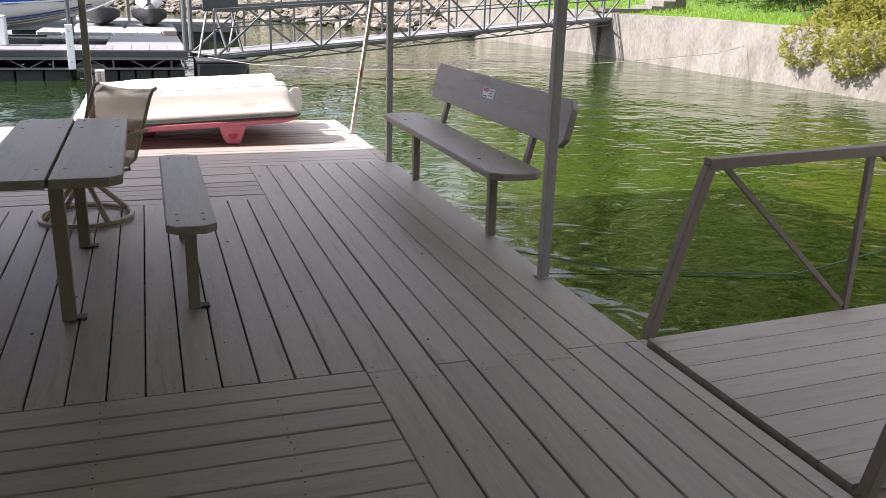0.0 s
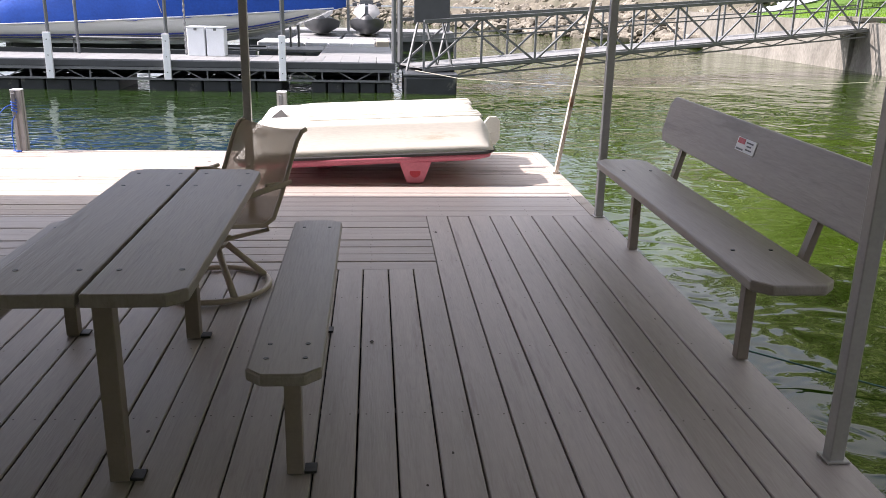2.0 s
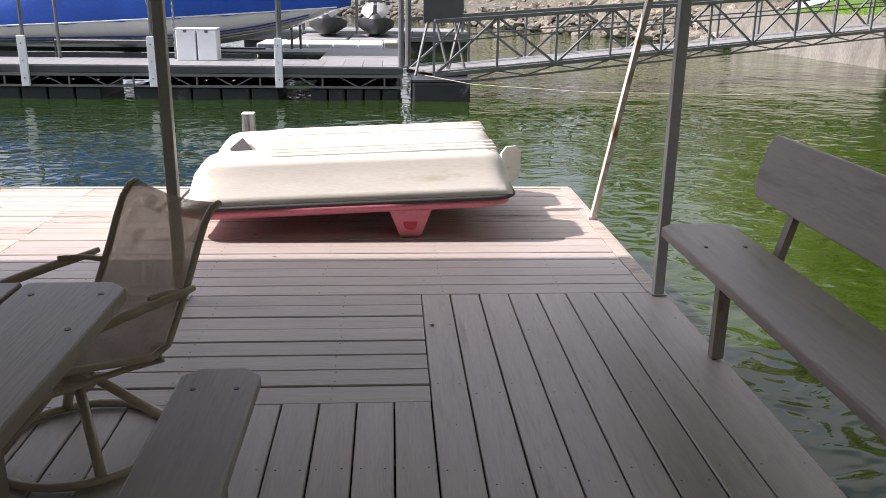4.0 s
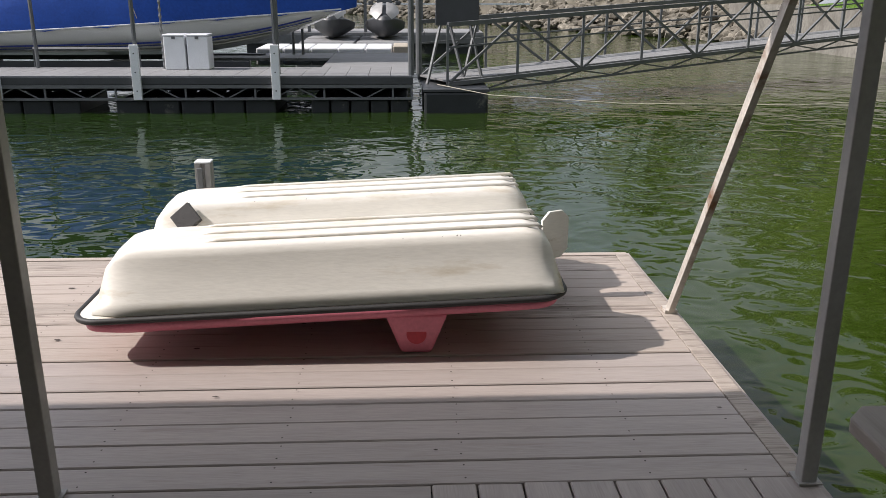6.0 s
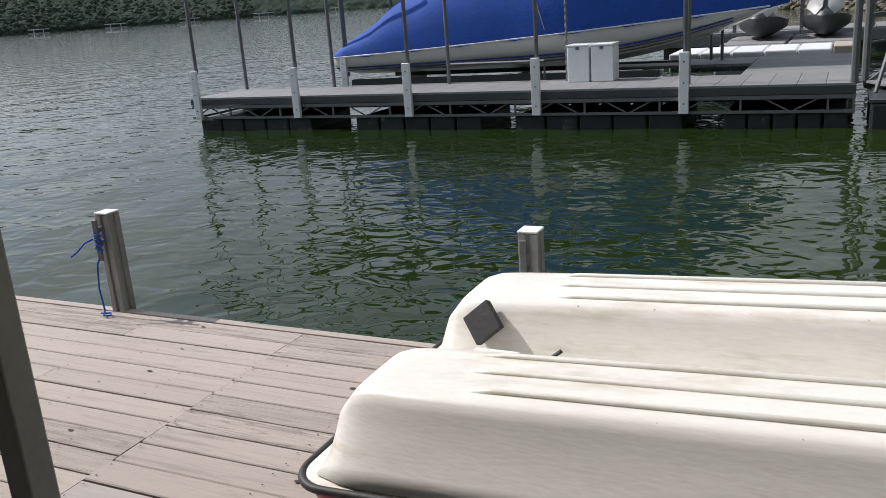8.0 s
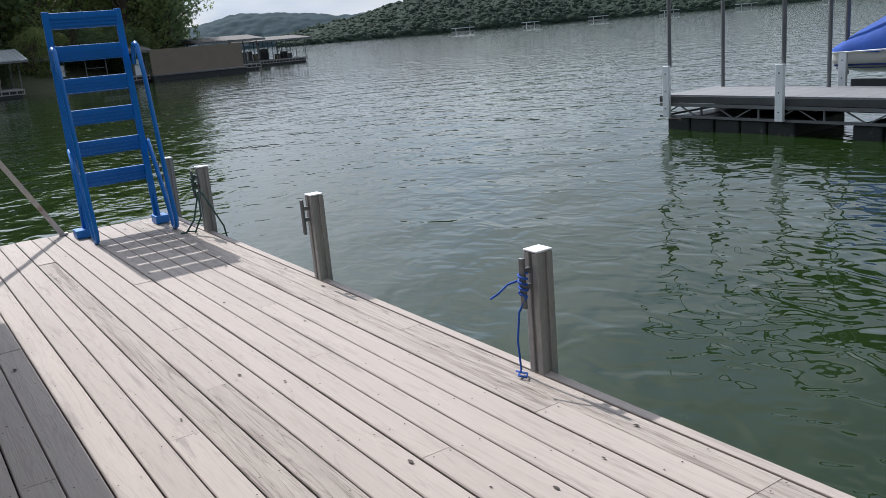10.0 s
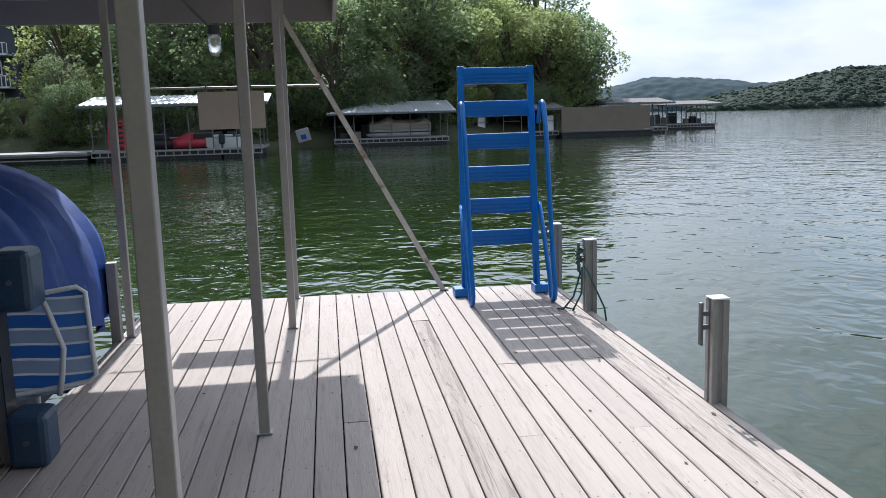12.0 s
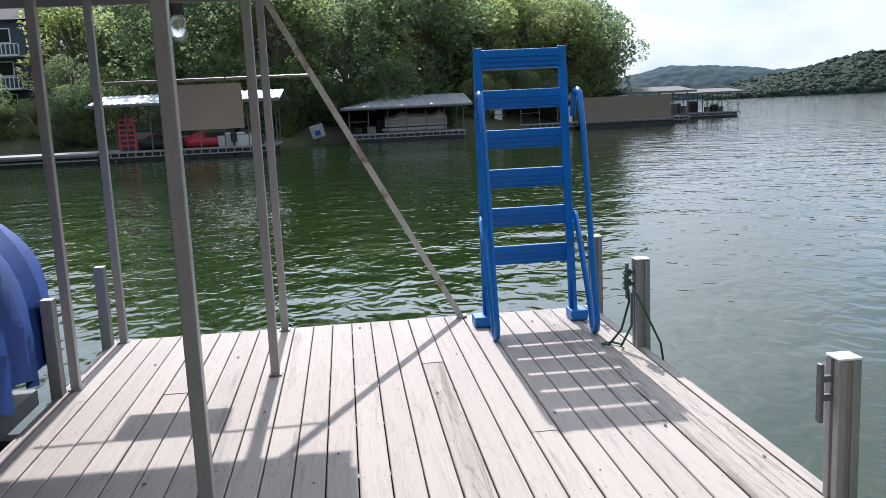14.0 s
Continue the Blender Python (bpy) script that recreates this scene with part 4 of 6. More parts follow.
for i in range(6):
    zc = 1.795 - i * 0.264
    st = part("step", B((LX - 0.055, 1.545, zc - 0.062), (LX - 0.02, 2.125 - 0.018 * zc, zc + 0.058)), M_BLUE, ld, bevel=0.006)
    part("flange", B((LX - 0.14, 1.545, zc - 0.070), (LX - 0.02, 2.125 - 0.018 * zc, zc - 0.063)), M_BLUE, st, bevel=0.002)
    for k in range(3):
        part("tread_ridge", B((LX - 0.021, 1.55, zc - 0.05 + 0.03 * k), (LX - 0.012, 2.12 - 0.018 * zc, zc - 0.04 + 0.03 * k)), M_BLUE, st)

# ---- boat slip of the home dock ----
slip_boat = thing("covered_boat", (-7.2, -2.3, 0), "boat under a blue canvas cover on a lift", "boat")
rows, low = [], []
for i in range(61):
    u = i / 60
    x = -9.85 + 5.4 * u
    half = 1.10 * math.sqrt(max(0.0, 1 - (1 - min(1, u * 3.6 + 0.14)) ** 2)) + 0.02
    top = 0.42 + 0.80 * math.sin(math.pi / 2 * min(1, u * 3.2 + 0.30)) + 0.25 * u
    row = []
    for k in range(29):
        a = math.pi * k / 28
        y = -math.cos(a)
        fold = (0.030 * math.sin(i * 2.6 + k * 0.2) + 0.022 * math.sin(i * 4.7 + k * 0.45)) * (abs(y) ** 2)
        z = 0.16 + 0.05 * math.sin(i * 1.3) + (top - 0.16) * (math.sin(a) ** 0.62)
        row.append((x - fold * 0.6, -2.22 + (half + fold) * (abs(y) ** 0.85) * (1 if y > 0 else -1), z))
    rows.append(row)
part("cover", skin(bmesh.new(), rows, cap=True), M_NAVYC, slip_boat, "rumpled blue canvas boat cover", True)
hull = [[(-9.3 + 4.9 * u, -2.22 + s * 0.95 * min(1, 0.35 + 2 * u) * w, z) for s, w, z in ((-1, 1, 0.35), (-1, 0.75, 0.0), (0, 0, -0.15), (1, 0.75, 0.0), (1, 1, 0.35))] for u in (0, 0.15, 0.35, 1)]
part("hull", skin(bmesh.new(), hull), M_WHITE, slip_boat, smooth=True)
rope("tie_strap", [(-9.2, -1.22, 0.22), (-9.18, -1.16, 0.0), (-9.15, -1.10, -0.2), (-9.1, -1.07, -0.15)], 0.008, M_RUST, "orange-brown tie strap hanging from the boat cover")
lift = thing("boat_lift", (-7.0, -2.2, WATER), "grey boat lift frame in the slip", "boat lift")
for y in (-1.45, -3.0):
    part("bunk", B((-9.4, y - 0.07, -0.22), (-5.0, y + 0.07, -0.12)), M_GREYDECK, lift)
for x in (-8.9, -6.9, -5.3):
    part("cross_beam", B((x, -3.4, -0.34), (x + 0.1, -1.12, -0.225)), M_GALV, lift)
for x in (-8.6, -6.2):
    part("lift_tank", sweep(bmesh.new(), [(x, -3.3, -0.55), (x, -1.2, -0.55)], 0.19, 14), M_FLOAT, lift)

bump = thing("dock_bumper", (-6.68, -0.95, 0), "pair of navy vinyl bumpers strapped to the slip post", "bumper", "bumpers")
for z0, z1 in ((0.002, 0.245), (0.70, 0.965)):
    b = B((-6.80, -1.0, z0), (-6.60, -0.83, z1))
    q = part("bumper_block", b, M_BUMPER, bump, bevel=0.03)
    part("bolt", sweep(bmesh.new(), [(-6.598, -0.915, (z0 + z1) / 2), (-6.592, -0.915, (z0 + z1) / 2)], 0.012, 10), M_GALV, q)
part("backing_board", B((-6.78, -1.008, 0.0), (-6.66, -1.002, 1.0)), M_DARKG, bump)

fold_chair = thing("beach_chair", (-6.9, -0.9, 0.0), "folded striped beach chair hung on the slip post", "chair")
b = skin(bmesh.new(), [[(-6.87 - 0.02 * math.sin(j * 0.8), -1.14 + 0.45 * j / 8 + 0.015 * (k % 2), 0.20 + 0.10 * j / 8 + (0.47 - 0.02 * j / 8) * k / 6) for j in range(9)] for k in range(7)], cap=False)
bmesh.ops.solidify(b, geom=b.faces[:], thickness=0.01)
part("fabric", b, M_STRIPE, fold_chair, "blue and grey striped fabric", True)
fr = [(-6.855, -1.15, 0.30), (-6.855, -1.15, 0.66), (-6.855, -1.12, 0.70), (-6.855, -0.72, 0.755), (-6.855, -0.685, 0.73), (-6.855, -0.67, 0.34), (-6.855, -0.70, 0.31), (-6.855, -1.12, 0.25)]
part("tube_frame", sweep(bmesh.new(), fr, 0.012, 8, True), M_WHITEP, fold_chair, smooth=True)
part("arm", sweep(bmesh.new(), [(-6.83, -0.86, 0.70), (-6.82, -0.83, 0.62), (-6.82, -0.79, 0.48), (-6.82, -0.81, 0.34), (-6.83, -0.83, 0.26)], 0.013, 8), M_WHITEP, fold_chair, smooth=True)
part("foot_tube", sweep(bmesh.new(), [(-6.9, -0.95, 0.30), (-6.9, -0.95, 0.01)], 0.012, 8), M_WHITEP, fold_chair)

# ---- gangway of the home dock ----
gw = thing("gangway", (0.6, -4.6, 0), "painted timber gangway with steel side rails", "gangway")


def gz(x):
    return 0.006 + 0.028 * x


for i in range(8):
    y = -4.03 - 0.1475 * i
    b = skin(bmesh.new(), [[(x, y - 0.143, gz(x) - 0.04), (x, y - 0.143, gz(x)), (x, y, gz(x)), (x, y, gz(x) - 0.04)] for x in (0.075, 4.0, 8.0, 12.3)], ring=True)
    part("plank", b, M_DECK, gw)
for y in (-3.99, -5.24):
    part("side_beam", bar(bmesh.new(), (0.075, y, gz(0) - 0.075), (12.3, y, gz(12.3) - 0.075), 0.05, 0.13, (0, 1, 0)), M_TUBE, gw)
    part("end_post", bar(bmesh.new(), (0.10, y, gz(0) - 0.02), (0.315, y, 0.755), 0.045), M_TUBE, gw, bevel=0.004)
    part("top_rail", bar(bmesh.new(), (0.30, y, 0.765), (12.3, y, 1.15), 0.05, 0.05), M_TUBE, gw, bevel=0.004)
    for k in range(10):
        x = 1.18 + k * 1.15
        part("baluster", bar(bmesh.new(), (x, y, gz(x) - 0.02), (x, y, 0.75 + 0.032 * x), 0.028), M_TUBE, gw)
        part("diagonal", bar(bmesh.new(), (x - 0.80 if k == 0 else x - 1.13, y, 0.75 + 0.032 * (x - 0.8)), (x - 0.02, y, gz(x) + 0.01), 0.022), M_TUBE, gw)
part("hinge_pipe", sweep(bmesh.new(), [(0.065, -5.32, -0.06), (0.065, -3.93, -0.06)], 0.028, 10), M_DARKG, gw)

# ---- neighbour's dock ----
NY = 11.93
nd = thing("neighbour_dock", (-6.7, NY, WATER), "neighbour's floating dock with grey deck and steel trusses", "dock")
for i in range(31):
    x = -12.5 + i * 0.3675
    part("deck_panel", B((x, NY + 0.02, -0.03), (x + 0.36, NY + 1.55, 0.03)), M_GREYDECK, nd)
for i in range(7):
    y = NY + 1.56 + i * 0.62
    part("deck_panel", B((-2.75, y, -0.032), (-1.12, y + 0.61, 0.026)), M_GREYDECK, nd)
for i in range(4):
    part("deck_panel", B((-5.4 + i * 0.66, NY + 3.6, -0.03), (-4.75 + i * 0.66, NY + 4.9, 0.02)), M_GREYDECK, nd)
part("edge_trim", B((-12.53, NY - 0.03, -0.10), (-1.1, NY + 0.015, 0.01)), M_DARKG, nd)
for z0, z1 in ((-0.165, -0.11), (-0.36, -0.32)):
    part("truss_chord", B((-12.53, NY - 0.03, z0), (-1.1, NY + 0.02, z1)), M_GALV, nd)
    part("truss_chord", B((-1.14, NY + 0.025, z0), (-1.1, NY + 5.8, z1)), M_GALV, nd)
    part("truss_chord", B((-12.53, NY + 0.025, z0), (-12.49, NY + 1.5, z1)), M_GALV, nd)
for i in range(30):
    x = -12.45 + i * 0.378
    b = bmesh.new()
    if i % 3 == 2:
        bar(b, (x + 0.05, NY, -0.165), (x + 0.05, NY, -0.32), 0.03)
    elif i % 2:
        bar(b, (x, NY, -0.165), (x + 0.3, NY, -0.32), 0.02)
    else:
        bar(b, (x, NY, -0.32), (x + 0.3, NY, -0.165), 0.02)
    part("web_member", b, M_GALV, nd)
for x0, x1 in ((-12.4, -9.85), (-8.95, -6.55), (-6.0, -3.35), (-2.8, -1.15)):
    for k in range(5):
        w = (x1 - x0) / 5
        part("float", B((x0 + k * w, NY + 0.02, WATER - 0.3), (x0 + (k + 1) * w - 0.03, NY + 1.4, -0.362)), M_FLOAT, nd, bevel=0.03)
part("float", B((-2.7, NY + 1.6, WATER - 0.3), (-1.2, NY + 5.7, -0.1)), M_FLOAT, nd)
# black sheet behind the truss stands in for the shade under the deck
part("shadow_beam", B((-12.4, NY + 1.3, -0.36), (-1.2, NY + 1.36, -0.035)), M_FLOAT, nd)


def dock_pole(x, y, white, top=3.2, r=0.035):
    p = thing("dock_pole", (x, y, -0.34), "grey steel roof pole in a white sleeve" if white else "grey steel roof pole on the neighbour's dock", "pole", "poles of the neighbour's dock")
    part("pole", sweep(bmesh.new(), [(x, y + 0.02, 0.03 if not white else 0.5), (x, y + 0.02, top)], r, 8), M_GALV, p)
    if white:
        sl = part("sleeve", B((x - 0.068, y - 0.10, -0.345), (x + 0.068, y - 0.032, 0.535)), M_WHITEP, p, "white plastic sleeve", bevel=0.006)
        for z in (-0.2, 0.1, 0.4):
            part("screw", sweep(bmesh.new(), [(x, y - 0.10, z), (x, y - 0.106, z)], 0.012, 8), M_DARKG, sl)


for i in range(5):
    dock_pole(-3.347 - 2.247 * i, NY, True)
for x, y in ((-3.36, NY + 0.35), (-7.75, NY + 1.4), (-10.2, NY + 1.4), (-12.3, NY + 1.4), (-1.13, NY + 0.1), (-1.0, NY + 0.3), (-10.0, NY + 3.6), (-11.2, NY + 3.6)):
    dock_pole(x, y, False, r=0.05 if x > -1.2 else 0.035)
dock_pole(-10.45, NY + 2.3, True)
chain = thing("lift_chain", (-5.5, NY + 1.3, 0.03), "galvanised lift chain beside the lockers", "chain")
part("chain_run", sweep(bmesh.new(), [(-5.5, NY + 1.3, 0.03 + 0.06 * i) for i in range(40)], [0.018 + 0.014 * (i % 2) for i in range(40)], 6), M_GALV, chain)
for x in (-5.42, -5.02):
    lk = thing("dock_locker", (x + 0.18, NY + 1.25, 0.03), "white plastic dock locker", "locker", "dock lockers")
    part("body", B((x, NY + 1.05, 0.032), (x + 0.365, NY + 1.45, 0.60)), M_WHITEP, lk, bevel=0.015)
    part("lid", B((x - 0.006, NY + 1.04, 0.602), (x + 0.371, NY + 1.46, 0.635)), M_WHITEP, lk, bevel=0.01)
    part("latch", B((x + 0.15, NY + 1.035, 0.555), (x + 0.21, NY + 1.049, 0.60)), M_GALV, lk)

# cruiser on its lift, under a cover
cr = thing("cruiser", (-6.8, NY + 3.5, 0.0), "white cabin cruiser with navy stripes under a blue cover", "boat")
CY = NY + 3.35


def cr_half(x):
    return 1.18 * min(1, math.sqrt(max(0.0, (-2.1 - x) / 3.8))) if x > -5.9 else 1.18 - 0.06 * max(0, (-8 - x) / 2.6)


def cr_sheer(x):
    return 0.55 + 0.50 * max(0.0, (x + 10.7) / 8.5) ** 1.25


def cr_keel(x):
    return 0.10 + 0.03 * (x + 10.6) / 8 + 0.98 * max(0.0, (x + 6.4) / 4.25) ** 2.2


rows, stripe_hi, stripe_lo, cover, strakes = [], [], [], [], [[], []]
for i in range(31):
    x = -10.68 + 8.5 * i / 30
    hb, zs, zk = cr_half(x), cr_sheer(x), min(cr_keel(x), cr_sheer(x) - 0.02)
    zc = zk + (zs - zk) * 0.38
    zm = zk + (zs - zk) * 0.62
    rows.append([(x, CY - hb, zs), (x, CY - hb * 0.97, zm), (x, CY - hb * 0.84, zc), (x, CY - hb * 0.45, zk + (zc - zk) * 0.45), (x, CY, zk), (x, CY + hb * 0.45, zk + (zc - zk) * 0.45), (x, CY + hb * 0.84, zc), (x, CY + hb * 0.97, zm), (x, CY + hb, zs)])
    stripe_hi.append((x, CY - hb * 0.875 - 0.012, zc + 0.035))
    stripe_lo.append((x, CY - hb * 0.83 - 0.012, zc - 0.02))
    for j, f in enumerate((0.62, 0.72)):
        strakes[j].append((x, CY - hb * f, zk + (zc - zk) * (0.55 + 0.25 * j)))
    pk = 0.12 + 1.55 * math.sin(math.pi * min(1, max(0, (x + 10.75) / 3.4)) / 2)
    pk = pk if x < -4.5 else pk - 1.35 * ((x + 4.5) / 2.4) ** 1.1
    pk = max(pk, 0.06)
    cover.append([(x, CY - (hb + 0.03) * math.cos(a) if a <= math.pi / 2 else CY - (hb + 0.03) * math.cos(a), zs - 0.03 + 0.03 * math.sin(i * 1.7) + pk * (math.sin(a) ** 0.75)) for a in [math.pi * k / 20 for k in range(21)]])
part("hull", skin(bmesh.new(), rows), M_WHITE, cr, "white fibreglass hull", True)
part("cover", skin(bmesh.new(), cover), M_COVER, cr, "royal blue canvas cover", True)
part("stripe", sweep(bmesh.new(), stripe_hi[:-3], 0.022, 4), M_NAVY, cr, "navy stripe")
part("stripe", sweep(bmesh.new(), stripe_lo[:-3], 0.011, 4), M_NAVY, cr, "thin navy stripe")
for j in (0, 1):
    part("strake", sweep(bmesh.new(), strakes[j][8:-2], 0.018, 4), M_WHITE, cr)
part("rub_rail", sweep(bmesh.new(), [(r[0][0], r[0][1] - 0.015, r[0][2] - 0.02) for r in rows[:-1]], 0.02, 6), M_WHITEP, cr)
part("tie_line", sweep(bmesh.new(), [(-6.3, CY - 1.2, 1.35), (-6.15, CY - 1.225, 0.86)], 0.008, 5), M_ROPEW, cr)
rk = thing("lift_rack", (-7.5, NY + 2.3, -0.3), "grey lift rack under the cruiser", "boat lift")
for y in (NY + 2.4, NY + 4.3):
    part("bunk", B((-10.4, y, -0.06), (-4.2, y + 0.14, 0.06)), M_DARKG, rk)
part("guard_rail", sweep(bmesh.new(), [(-8.0, NY + 1.9, -0.05), (-8.0, NY + 1.9, 0.33), (-6.1, NY + 1.9, 0.33), (-6.1, NY + 1.9, -0.05)], 0.03, 6), M_GALV, rk)
for x in (-10.2, -7.4, -4.8):
    part("cross_beam", B((x, NY + 1.7, -0.3), (x + 0.14, NY + 5.2, -0.07)), M_DARKG, rk)
ramp = thing("drive_on_ramp", (-3.2, NY + 5.6, 0.0), "white plastic drive-on ramp", "ramp")
for i in range(5):
    part("ramp_block", B((-4.5 + i * 0.6, NY + 5.0, -0.25), (-3.92 + i * 0.6, NY + 6.5, 0.12)), M_WHITEP, ramp, bevel=0.03)
part("grey_block", B((-1.48, NY + 5.0, -0.25), (-1.15, NY + 6.2, 0.16)), M_TAN, ramp, "tan plastic block", bevel=0.02)
for x in (-3.6, -3.4):
    dock_pole(x, NY + 4.4, False, 0.75, 0.03)


def jet_ski(x, y, z):
    """A personal watercraft: deep dark hull with a raised bow at y, pale hood, saddle and bars."""
    j = thing("jet_ski", (x, y, z), "dark and silver jet ski parked nose to the dock", "jet ski", "jet skis")
    rows = []
    for u, w, lo, hi in ((0, 0.06, 0.34, 0.50), (0.08, 0.24, 0.16, 0.52), (0.22, 0.42, 0.05, 0.50), (0.45, 0.54, 0.0, 0.42), (0.75, 0.56, 0.0, 0.36), (1, 0.52, 0.04, 0.34)):
        yy = y + 2.8 * u
        rows.append([(x - w, yy, z + hi), (x - w * 0.92, yy, z + lo + (hi - lo) * 0.55), (x - w * 0.45, yy, z + lo + 0.06), (x, yy, z + lo), (x + w * 0.45, yy, z + lo + 0.06), (x + w * 0.92, yy, z + lo + (hi - lo) * 0.55), (x + w, yy, z + hi)])
    part("hull", skin(bmesh.new(), rows), M_DARKG, j, smooth=True)
    part("deck", skin(bmesh.new(), [[(x + a * w, y + 2.8 * u, z + h + b * 0.12) for a, b in ((-1, 0), (-0.6, 0.7), (0, 1), (0.6, 0.7), (1, 0))] for u, w, h in ((0.01, 0.08, 0.50), (0.1, 0.28, 0.52), (0.3, 0.47, 0.47), (0.6, 0.54, 0.38), (0.99, 0.5, 0.34))]), M_DARKG, j, smooth=True)
    for s in (-1, 1):
        part("hood_panel", skin(bmesh.new(), [[(x + s * a, yy, z + c) for a, c in ((0.05, h + 0.10), (w * 0.6, h + 0.07), (w, h - 0.06))] for yy, w, h in ((y + 0.15, 0.20, 0.58), (y + 0.55, 0.40, 0.72), (y + 1.0, 0.36, 0.86))]), M_ALU, j, "silver-grey hood panel", smooth=True)
        part("mirror", B((x + s * 0.36 - 0.07, y + 0.85, z + 0.86), (x + s * 0.36 + 0.07, y + 0.93, z + 0.97)), M_DARKG, j, bevel=0.02)
    part("hood", skin(bmesh.new(), [[(x + a * w, yy, z + 0.50 + b * h) for a, b in ((-1, 0), (-0.6, 0.9), (0, 1), (0.6, 0.9), (1, 0))] for yy, w, h in ((y + 0.12, 0.16, 0.08), (y + 0.55, 0.34, 0.20), (y + 1.0, 0.30, 0.36), (y + 1.3, 0.2, 0.38))]), M_DARKG, j, smooth=True)
    part("seat", skin(bmesh.new(), [[(x + a * 0.19, yy, z + 0.42 + b * h) for a, b in ((-1, 0), (-0.75, 0.85), (0, 1), (0.75, 0.85), (1, 0))] for yy, h in ((y + 1.25, 0.34), (y + 1.6, 0.30), (y + 1.9, 0.40), (y + 2.5, 0.40))]), M_BLACK, j, smooth=True)
    part("handlebar", sweep(bmesh.new(), [(x - 0.40, y + 1.25, z + 1.0), (x - 0.15, y + 1.1, z + 0.93), (x + 0.15, y + 1.1, z + 0.93), (x + 0.40, y + 1.25, z + 1.0)], 0.022, 6), M_BLACK, j)
    part("windscreen", B((x - 0.2, y + 0.95, z + 0.90), (x + 0.2, y + 0.99, z + 1.04), Matrix.Rotation(radians(-25), 4, "X")), M_DGLASS, j)


jet_ski(-3.15, NY + 8.3, 0.08)
jet_ski(-1.75, NY + 8.3, 0.08)
port = thing("jet_ski_port", (-2.5, NY + 8.5, WATER), "grey floating port for jet skis", "dock")
for x in (-3.9, -2.45):
    for k in range(5):
        part("port_block", B((x, NY + 7.0 + k * 0.8, WATER - 0.1), (x + 1.4, NY + 7.76 + k * 0.8, 0.05 + 0.02 * (k % 2))), M_GREYDECK, port, bevel=0.04)
bd = thing("back_dock", (-1.5, NY + 13, WATER), "further floating dock with pale deck", "dock")
for i in range(8):
    part("deck_panel", B((-6.0 + i * 0.9, NY + 12.2, 0.0), (-5.12 + i * 0.9, NY + 14.5, 0.07)), M_GREYDECK, bd)
part("fascia", B((-6.0, NY + 12.17, -0.25), (1.2, NY + 12.19, -0.005)), M_GALV, bd)
part("float", B((-6.0, NY + 12.3, WATER - 0.2), (1.2, NY + 14.4, -0.02)), M_FLOAT, bd)
for i in range(5):
    part("post", bar(bmesh.new(), (-5.8 + 1.7 * i, NY + 12.4, 0.07), (-5.8 + 1.7 * i, NY + 12.4, 3.0), 0.09), M_GALV, bd)
    part("rail", bar(bmesh.new(), (-5.8 + 1.7 * i, NY + 12.4, 0.9), (-4.2 + 1.7 * i, NY + 12.4, 0.9), 0.05), M_WHITEP, bd)
for i in range(2):
    cb = thing("storage_cabinet", (-4.9 + 1.5 * i, NY + 12.9, 0.07), "white cabinet on the further dock", "cabinet")
    part("body", B((-5.2 + 1.5 * i, NY + 12.6, 0.072), (-4.6 + 1.5 * i, NY + 13.1, 1.05)), M_WHITEP, cb, bevel=0.02)
    part("door", B((-5.15 + 1.5 * i, NY + 12.58, 0.12), (-4.65 + 1.5 * i, NY + 12.597, 1.0)), M_WHITEP, cb)

# neighbour's truss gangway to the shore
nr = thing("neighbour_roof", (-6.7, NY + 2.5, 3.15), "dark underside of the neighbour's dock roof", "dock roof")
part("sheet", B((-12.7, NY + 2.6, 3.18), (-0.8, NY + 5.0, 3.26)), M_ROOFD, nr)
part("beam", B((-12.7, NY - 0.02, 3.05), (-0.8, NY + 0.08, 3.178)), M_GALV, nr)
tg = thing("truss_gangway", (0.2, NY + 1.2, -0.1), "grey steel truss gangway from the neighbour's dock to shore", "gangway")
GA, GB = Vector((-0.75, NY + 0.75, -0.14)), Vector((13.1, 19.2, 0.66))
gd = (GB - GA)
gs = Vector((-gd.y, gd.x, 0)).normalized() * 0.55
n = 11
for s in (-1, 1):
    o = gs * s
    up = Vector((0, 0, 0.98))
    part("bottom_chord", bar(bmesh.new(), GA + o, GB + o, 0.07), M_GALV, tg)
    part("top_chord", bar(bmesh.new(), GA + o + up, GB + o + up, 0.07), M_GALV, tg)
    part("mid_rail", bar(bmesh.new(), GA + o + up * 0.62, GB + o + up * 0.62, 0.03), M_GALV, tg)
    for i in range(n + 1):
        p = GA + gd * (i / n) + o
        part("vertical", bar(bmesh.new(), p, p + up, 0.045), M_GALV, tg)
        if i < n:
            q = GA + gd * ((i + 1) / n) + o
            part("diagonal", bar(bmesh.new(), p + up, q, 0.04) if i % 2 else bar(bmesh.new(), p, q + up, 0.04), M_GALV, tg)
            part("under_web", bar(bmesh.new(), p - Vector((0, 0, 0.03)), (p + q) / 2 - Vector((0, 0, 0.17)), 0.025), M_GALV, tg)
            part("under_web", bar(bmesh.new(), q - Vector((0, 0, 0.03)), (p + q) / 2 - Vector((0, 0, 0.17)), 0.025), M_GALV, tg)
    part("under_chord", bar(bmesh.new(), GA + o + gd * 0.04 - Vector((0, 0, 0.18)), GB + o - gd * 0.04 - Vector((0, 0, 0.18)), 0.035), M_GALV, tg)
